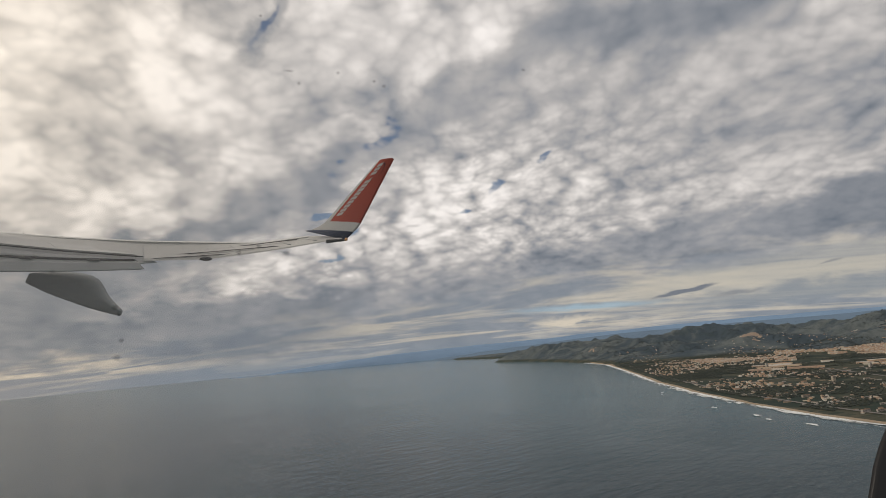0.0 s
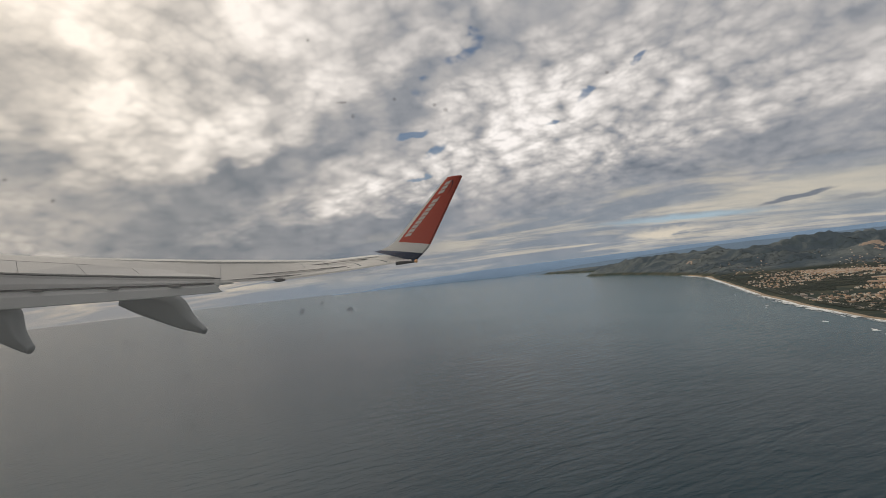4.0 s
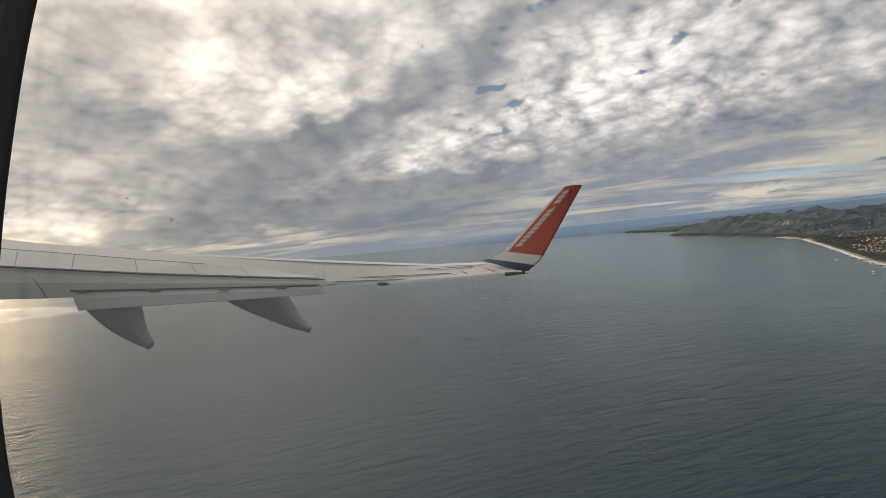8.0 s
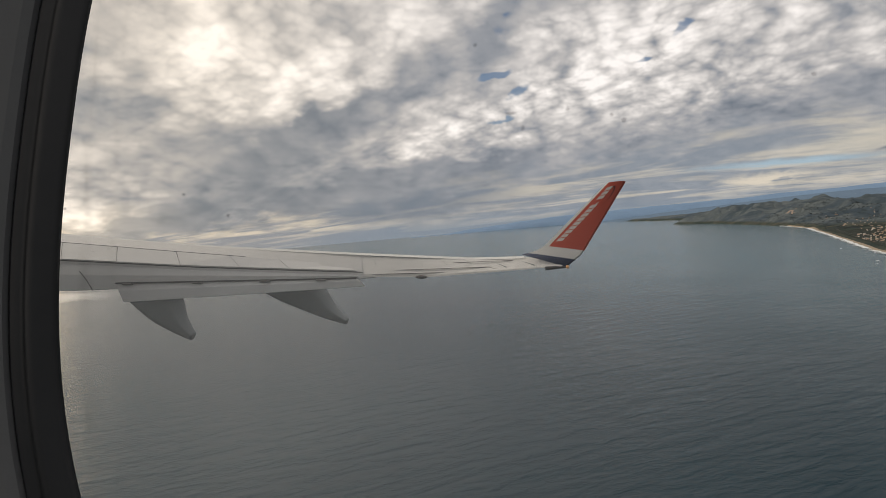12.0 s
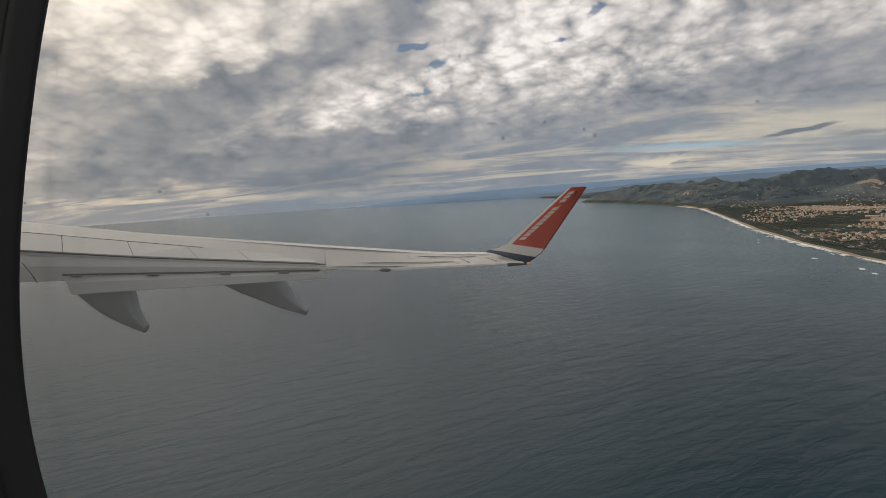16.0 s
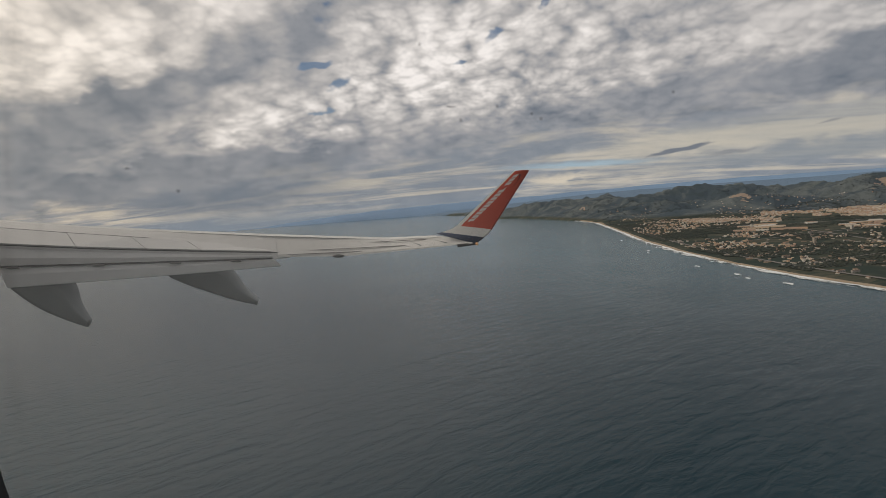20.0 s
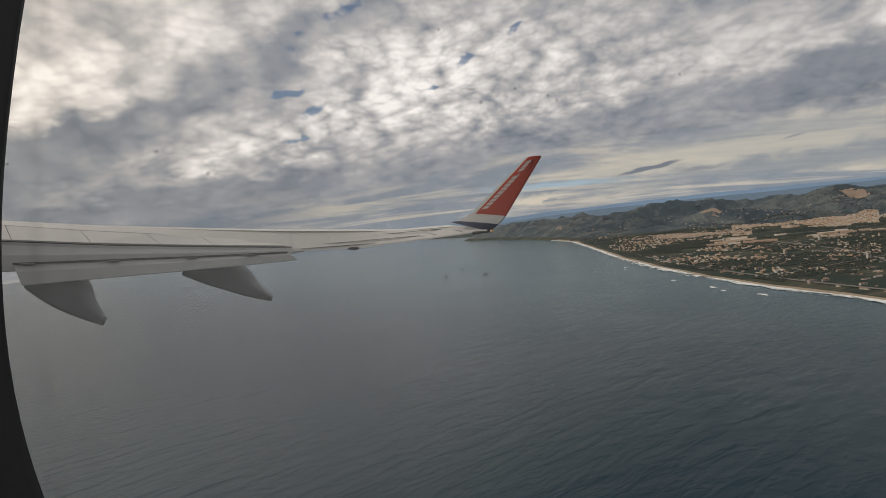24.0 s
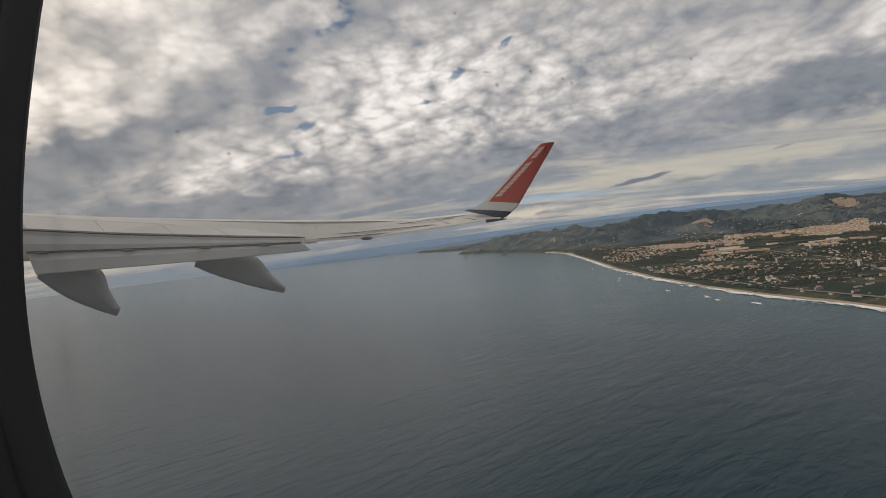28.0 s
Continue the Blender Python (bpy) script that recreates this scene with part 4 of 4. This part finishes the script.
for x, z, w, h in [(1.08, 2.14, 0.114, 0.031), (3.04, 1.96, 0.052, 0.052), (2.83, 2.06, 0.041, 0.041), (2.07, 2.19, 0.041, 0.041), (1.28, 1.87, 0.041, 0.052), (-2.76, -2.18, 0.052, 0.031), (0.45, 3.39, 0.041, 0.041), (6.22, 2.66, 0.052, 0.041), (-1.58, -3.67, 0.073, 0.062), (-1.53, -3.38, 0.052, 0.041), (0.31, -1.77, 0.052, 0.062), (-4.14, 0.39, 0.041, 0.041), (0.66, -1.63, 0.041, 0.041), (-5.0, 0.8, 0.041, 0.031), (-7.35, 0.57, 0.031, 0.031), (1.16, -1.76, 0.073, 0.052), (-1.7, -2.81, 0.052, 0.052)]:
    n, x, z, w, h = 12, x * 1.085, z * 1.085, w * 1.085, h * 1.085
    verts = [(x, 11.5, z)] + [(x + g * w * cos(2 * pi * i / n) * (1 + 0.25 * sin(3 * i + 9 * x)), 11.5, z + g * h * sin(2 * pi * i / n)) for g in (0.55, 1.15) for i in range(n)]
    faces = [(0, 1 + i, 1 + (i + 1) % n) for i in range(n)] + [(1 + i, 1 + n + i, 1 + n + (i + 1) % n, 1 + (i + 1) % n) for i in range(n)]
    ob = mesh_object("smudge", verts, faces, SMUDGE, window)
    ob.data.attributes.new("edge", "FLOAT", "POINT").data.foreach_set("value", [1.0] + [0.8] * n + [0.0] * n)


# long dirty runs down the pane
for x, wide, strength in ((-7.30, 0.17, 0.40), (-6.72, 0.13, 0.14)):
    rows = []
    for i in range(25):
        z = 5.6 - 11.6 * i / 24
        mid_x = x - 0.22 + 0.011 * (z + 0.3) ** 2 + 0.02 * sin(2.1 * z + 5 * x)
        rows += [(mid_x - wide, 11.49, z), (mid_x, 11.49, z), (mid_x + wide, 11.49, z)]
    faces = [(3 * i + j, 3 * i + j + 1, 3 * i + j + 4, 3 * i + j + 3) for i in range(24) for j in (0, 1)]
    ob = mesh_object("smudge", rows, faces, SMUDGE, window)
    ob.data.attributes.new("edge", "FLOAT", "POINT").data.foreach_set("value", [v * strength * (0.55 + 0.45 * sin(1.3 * i + 4 * x)) for i in range(25) for v in (0.0, 1.0, 0.0)])


# ---- roads, surf patches, houses, trees on the coast ----
def ground_z(x, y):
    return float(height(np.array([float(x)]), np.array([float(y)]))[0])


def road(points, width, label):
    pts = []
    for a, b in zip(points, points[1:]):
        n = max(2, int(hypot(b[0] - a[0], b[1] - a[1]) / 12))
        pts += [lerp(a, b, i / n) for i in range(n)]
    pts.append(points[-1])
    p = np.array(pts)
    d = np.gradient(p, axis=0)
    d /= np.linalg.norm(d, axis=1)[:, None]
    side = np.stack([d[:, 1], -d[:, 0]], -1) * width / 2
    rows = []
    for s in (-1, 0, 1):
        q = p + side * s
        rows.append(np.stack([q[:, 0], q[:, 1], height(q[:, 0], q[:, 1]) + 0.7], -1))
    return tagged(grid_mesh("road", np.stack(rows, 0), ASPHALT), label, "road", kind="structure")


road([(float(shore(y)) + 30, y) for y in range(420, 1700, 80)], 4.0, "pale coast road behind the beach")
road([(420, 520), (520, 800), (560, 1100), (540, 1400), (470, 1680)], 5.0, "pale main road across the plain")
road([(330, 640), (600, 760), (1000, 900)], 4.0, "pale road inland from the beach")
road([(330, 900), (640, 1010), (1100, 1150)], 4.0, "pale road inland from the beach")
road([(380, 1250), (700, 1180), (1200, 1240)], 6.0, "pale road along the foot of the town")

rng = np.random.RandomState(11)


def foam_patch(x, y, length, width, seed):
    n, m = 16, 7
    pts = np.zeros((n, m, 3))
    edge = []
    for i in range(n):
        for j in range(m):
            u, v = i / (n - 1) * 2 - 1, j / (m - 1) * 2 - 1
            wob = 0.25 * sin(seed + 5 * u) + 0.2 * sin(2.3 * seed + 9 * u)
            pts[i, j] = (x + width * (v + wob) * (1 - 0.5 * u * u), y + length * u, 0.3)
            edge.append(0.30 - 0.5 * (u * u + v * v))
    ob = grid_mesh("surf_patch", pts, FOAM)
    at = ob.data.attributes.new("edge", "FLOAT", "POINT")
    at.data.foreach_set("value", edge)
    return tagged(ob, "white breaking wave patch off the beach", "surf", group="surf patches off the beach", kind="structure")


for i, (off, y, ln, wd) in enumerate([(-38, 905, 10, 3), (-45, 878, 6, 2.5), (-44, 700, 9, 3), (-42, 620, 13, 4), (-48, 592, 9, 3), (-40, 548, 14, 4), (-36, 1120, 5, 2)]):
    foam_patch(float(shore(y)) + off, y, ln, wd, 1.7 * i + 0.4)

# -- houses --
def box(bm, x0, x1, y0, y1, z0, z1):
    v = [bm.verts.new(p) for p in ((x0, y0, z0), (x1, y0, z0), (x1, y1, z0), (x0, y1, z0), (x0, y0, z1), (x1, y0, z1), (x1, y1, z1), (x0, y1, z1))]
    for f in ((0, 1, 5, 4), (1, 2, 6, 5), (2, 3, 7, 6), (3, 0, 4, 7), (4, 5, 6, 7), (3, 2, 1, 0)):
        bm.faces.new([v[i] for i in f])


def gable(bm, x0, x1, y0, y1, z0, z1):
    ym = (y0 + y1) / 2
    o = 0.3
    v = [bm.verts.new(p) for p in ((x0 - o, y0 - o, z0), (x1 + o, y0 - o, z0), (x1 + o, y1 + o, z0), (x0 - o, y1 + o, z0), (x0 - o, ym, z1), (x1 + o, ym, z1))]
    for f in ((0, 1, 5, 4), (2, 3, 4, 5), (1, 2, 5), (3, 0, 4), (3, 2, 1, 0)):
        bm.faces.new([v[i] for i in f])


def house(kind, x, y):
    """villa, row, block or tower, standing at a place."""
    e = new({"villa": "house", "row": "terraced_house", "block": "apartment_building", "tower": "tower_block"}[kind])
    e.location = (x, y, ground_z(x, y) - 0.2)
    w, r = bmesh.new(), bmesh.new()
    rows = []
    if kind == "villa":
        box(w, -3.2, 3.2, -2.4, 2.4, -0.6, 2.6)
        box(w, 3.2, 5.0, -1.6, 1.8, -0.6, 1.7)
        gable(r, -3.2, 3.2, -2.4, 2.4, 2.6, 3.7)
    elif kind == "row":
        box(w, -8.0, 8.0, -2.2, 2.2, -0.6, 2.4)
        gable(r, -8.0, 8.0, -2.2, 2.2, 2.4, 3.4)
    elif kind == "block":
        box(w, -8.5, 8.5, -2.6, 2.6, -0.6, 5.2)
        box(r, -8.7, 8.7, -2.8, 2.8, 5.2, 5.55)
        box(r, -1.2, 1.2, -1.0, 1.0, 5.55, 6.4)
        for k in range(4):
            rows.append((-8.0, 8.0, -2.66, -2.6, 0.5 + 1.2 * k, 1.05 + 1.2 * k))
    else:
        box(w, -3.4, 3.4, -3.0, 3.0, -0.6, 13.5)
        box(r, -3.6, 3.6, -3.2, 3.2, 13.5, 13.9)
        for k in range(9):
            rows.append((-3.0, 3.0, -3.06, -3.0, 0.6 + 1.4 * k, 1.2 + 1.4 * k))
    part("wall", w, HOUSE_WALLS, e)
    part("roof", r, HOUSE_ROOFS, e)
    for q in rows:
        g = bmesh.new()
        box(g, *q)
        part("window_row", g, WINDOW_DARK, e, "row of dark windows")
    text, cat = {"villa": ("pale plastered villa with a gabled tile roof among pines", "house"), "row": ("long low terraced house with a brown tile roof", "house"),
                 "block": ("pale flat-roofed apartment building with rows of dark windows", "building"), "tower": ("tall white apartment tower standing above the pines", "building")}[kind]
    return tagged(e, text, cat, group={"villa": "villas behind the beach", "row": "terraces behind the beach", "block": "apartment buildings behind the beach", "tower": "apartment towers on the plain"}[kind])


first = {}
taken = []


def put_house(kind, x, y, turn, size):
    if kind not in first:
        first[kind] = house(kind, x, y)
        first[kind].rotation_euler = (0, 0, radians(turn))
        first[kind].scale = (size, size, size)
        return
    ob = copy_thing(first[kind], pose(x, y, ground_z(x, y) - 0.1, 0, 0, turn))
    ob.scale = (size, size, size)


def clear_of(x, y, gap):
    if any(abs(x - a) < gap and abs(y - b) < gap for a, b in taken):
        return False
    taken.append((x, y))
    return True


for (x, y) in ((455, 842), (478, 705), (600, 1000), (520, 1180)):
    taken.append((x, y))
    put_house("tower", x, y, 12, 0.55)
count = 0
while count < 270:
    y = 470 + 560 * rng.rand() ** 1.2
    x = float(shore(y)) + 24 + 300 * rng.rand() ** 1.5
    if not clear_of(x, y, 5):
        continue
    kind = ("villa", "villa", "row", "block", "row")[rng.randint(5)]
    put_house(kind, x, y, 8 + 90 * (rng.rand() < 0.35) + rng.randn() * 6, 0.30 + 0.24 * rng.rand())
    count += 1


def far_houses(name, spots, label):
    """Many small buildings as one mesh of walls and one of roofs."""
    wv, wf, rv, rf = [], [], [], []
    ground = height(np.array([p[0] for p in spots]), np.array([p[1] for p in spots])) - 0.5
    for (x, y, turn, l, w, h, pitched), z in zip(spots, ground.tolist()):
        c, s = cos(turn), sin(turn)
        loc = lambda a, b, e: (x + a * c - b * s, y + a * s + b * c, z + e)
        n = len(wv)
        wv += [loc(a, b, e) for e in (0, h) for a, b in ((-l, -w), (l, -w), (l, w), (-l, w))]
        wf += [(n, n + 1, n + 5, n + 4), (n + 1, n + 2, n + 6, n + 5), (n + 2, n + 3, n + 7, n + 6), (n + 3, n, n + 4, n + 7)]
        n = len(rv)
        if pitched:
            rv += [loc(a, b, h) for a, b in ((-l, -w), (l, -w), (l, w), (-l, w))] + [loc(-l, 0, h + w * 0.5), loc(l, 0, h + w * 0.5)]
            rf += [(n, n + 1, n + 5, n + 4), (n + 2, n + 3, n + 4, n + 5), (n + 1, n + 2, n + 5), (n + 3, n, n + 4)]
        else:
            rv += [loc(a, b, h + 0.02) for a, b in ((-l, -w), (l, -w), (l, w), (-l, w))]
            rf += [(n, n + 1, n + 2, n + 3)]
    walls = tagged(mesh_object(name, wv, wf, TOWN_WALLS), label, "buildings", kind="stuff")
    tagged(mesh_object("roofs", rv, rf, TOWN_ROOFS, walls), kind="stuff")
    return walls


def scatter(n, place, scale, seed, least, clear):
    """n places drawn by place(count), kept where a slow noise is high and the shore is clear."""
    xs, ys = np.zeros(0), np.zeros(0)
    while len(xs) < n:
        x, y = place(3 * n)
        keep = (x - shore(y) > clear) & (fbm(x / scale + seed, y / scale, 3) > least)
        xs, ys = np.concatenate([xs, x[keep]]), np.concatenate([ys, y[keep]])
    return xs[:n].tolist(), ys[:n].tolist()


def sector(az0, az1, r0, r1):
    def place(n):
        a, r = np.radians(az0 + (az1 - az0) * rng.rand(n)), r0 + (r1 - r0) * rng.rand(n)
        return r * np.sin(a), r * np.cos(a)
    return place


def town(n, az0, az1, r0, r1, lo, hi, flat_share=0.5, dense=None):
    xs, ys = scatter(n, sector(az0, az1, r0, r1), 110, dense or 0.0, 0.0 if dense is None else 0.53, 22)
    return [(x, y, radians(12 + 90 * (rng.rand() < 0.4) + 8 * rng.randn()), 0.9 + 2.6 * rng.rand() ** 2.5, 0.75 + 0.65 * rng.rand(), 0.62 * (lo + (hi - lo) * rng.rand() ** 1.5), rng.rand() > flat_share) for x, y in zip(xs, ys)]


far_houses("town_houses", town(1300, 14, 26, 1390, 1680, 2.2, 5.4, 0.5, 2.0) + town(2400, 24.5, 35, 1420, 1720, 2.6, 6.6, 0.6, 6.5) + town(500, 35, 46, 1440, 1660, 3, 7, 0.7, 2.0), "dense ochre town at the foot of the hills")
far_houses("seaside_houses", town(750, 12.5, 27, 900, 1700, 2.2, 5.5, 0.4, 5.0), "pale seaside houses among dark pines")
far_houses("hillside_houses", town(260, 11.5, 34, 1690, 1960, 1.6, 3.4, 0.5, 8.0), "scattered white houses on the wooded slope")
far_houses("plain_houses", town(800, 26, 58, 520, 1300, 1.6, 4.0, 0.5, 3.0), "scattered houses and sheds on the plain")
sheds = []
for i in range(46):
    az, r = radians(23 + 22 * rng.rand()), 1190 + 170 * rng.rand()
    sheds.append((r * sin(az), r * cos(az), radians(-20 + 8 * rng.randn()), 9 + 14 * rng.rand(), 4 + 3 * rng.rand(), 3.5, False))
far_houses("warehouses", sheds, "long pale warehouse sheds below the town")

# -- trees --
def crowns(spots, name, label, mat=LEAVES):
    """Uneven crowns, each a lumpy low hull on a short trunk, joined into one mesh."""
    base = []
    for i in range(6):
        a = 2 * pi * i / 6
        base.append((cos(a), sin(a)))
    verts, faces = [], []
    jit = rng.rand(len(spots), 14)
    xs, ys = np.array([s[0] for s in spots]), np.array([s[1] for s in spots])
    zs = height(xs, ys)
    for (x, y, r, h), z, j in zip(spots, zs, jit):
        n = len(verts)
        for lev, (e, k) in enumerate(((0.25, 0.75), (0.62, 1.0))):
            for i, (c, s) in enumerate(base):
                q = r * k * (0.7 + 0.6 * j[lev * 6 + i])
                verts.append((x + c * q, y + s * q, z + h * (e + 0.12 * j[(i * 5 + lev) % 12])))
        verts.append((x + r * (j[12] - 0.5) * 0.5, y + r * (j[13] - 0.5) * 0.5, z + h))
        verts.append((x, y, z - 0.3))
        for i in range(6):
            a, b = n + i, n + (i + 1) % 6
            faces += [(a, b, b + 6, a + 6), (a + 6, b + 6, n + 12), (b, a, n + 13)]
    return tagged(mesh_object(name, verts, faces, mat), label, "trees", kind="stuff")


def coast_strip(n):
    y = 430 + 1250 * rng.rand(n)
    return shore(y) + 18 + 620 * rng.rand(n) ** 1.5, y


xs, ys = scatter(22000, coast_strip, 70, 0.0, 0.44, 18)
spots = [(x, y, 0.6 + 0.9 * rng.rand(), 1.0 + 1.2 * rng.rand()) for x, y in zip(xs, ys)]
crowns(spots, "pine_wood", "dark green pine woods between the houses")
xs, ys = scatter(7000, sector(2, 48, 1650, 2300), 120, 0.0, 0.50, 15)
spots = [(x, y, 0.9 + 1.2 * rng.rand(), 1.0 + 1.2 * rng.rand()) for x, y in zip(xs, ys)]
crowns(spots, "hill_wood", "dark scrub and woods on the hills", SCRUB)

# -- quarries: bare rock cut into the slope --
def quarry(az, r, wide, tall, label):
    n, m = 22, 9
    pts = np.zeros((n, m, 3))
    for i in range(n):
        for j in range(m):
            u, v = i / (n - 1) * 2 - 1, j / (m - 1)
            a = radians(az) + (wide / r) * u
            rr = r + tall * v + 6 * sin(3 * u + 7 * v)
            x, y = rr * sin(a), rr * cos(a)
            pts[i, j] = (x, y, ground_z(x, y) + 1.2 + 3.2 * (float(fbm(np.array([x / 22]), np.array([y / 22]), 3)[0]) - 0.5) * 2 - 7 * (u * u) ** 1.5 - 6 * abs(2 * v - 1) ** 3)
    return tagged(grid_mesh("quarry", pts, QUARRY), label, "quarry", kind="structure")


quarry(22.8, 1880, 46, 130, "bare ochre quarry face cut into the hillside")
quarry(33.5, 2130, 60, 110, "bare pale quarry face high on the hillside")
quarry(9.6, 2150, 34, 80, "sunlit bare field on the headland ridge")
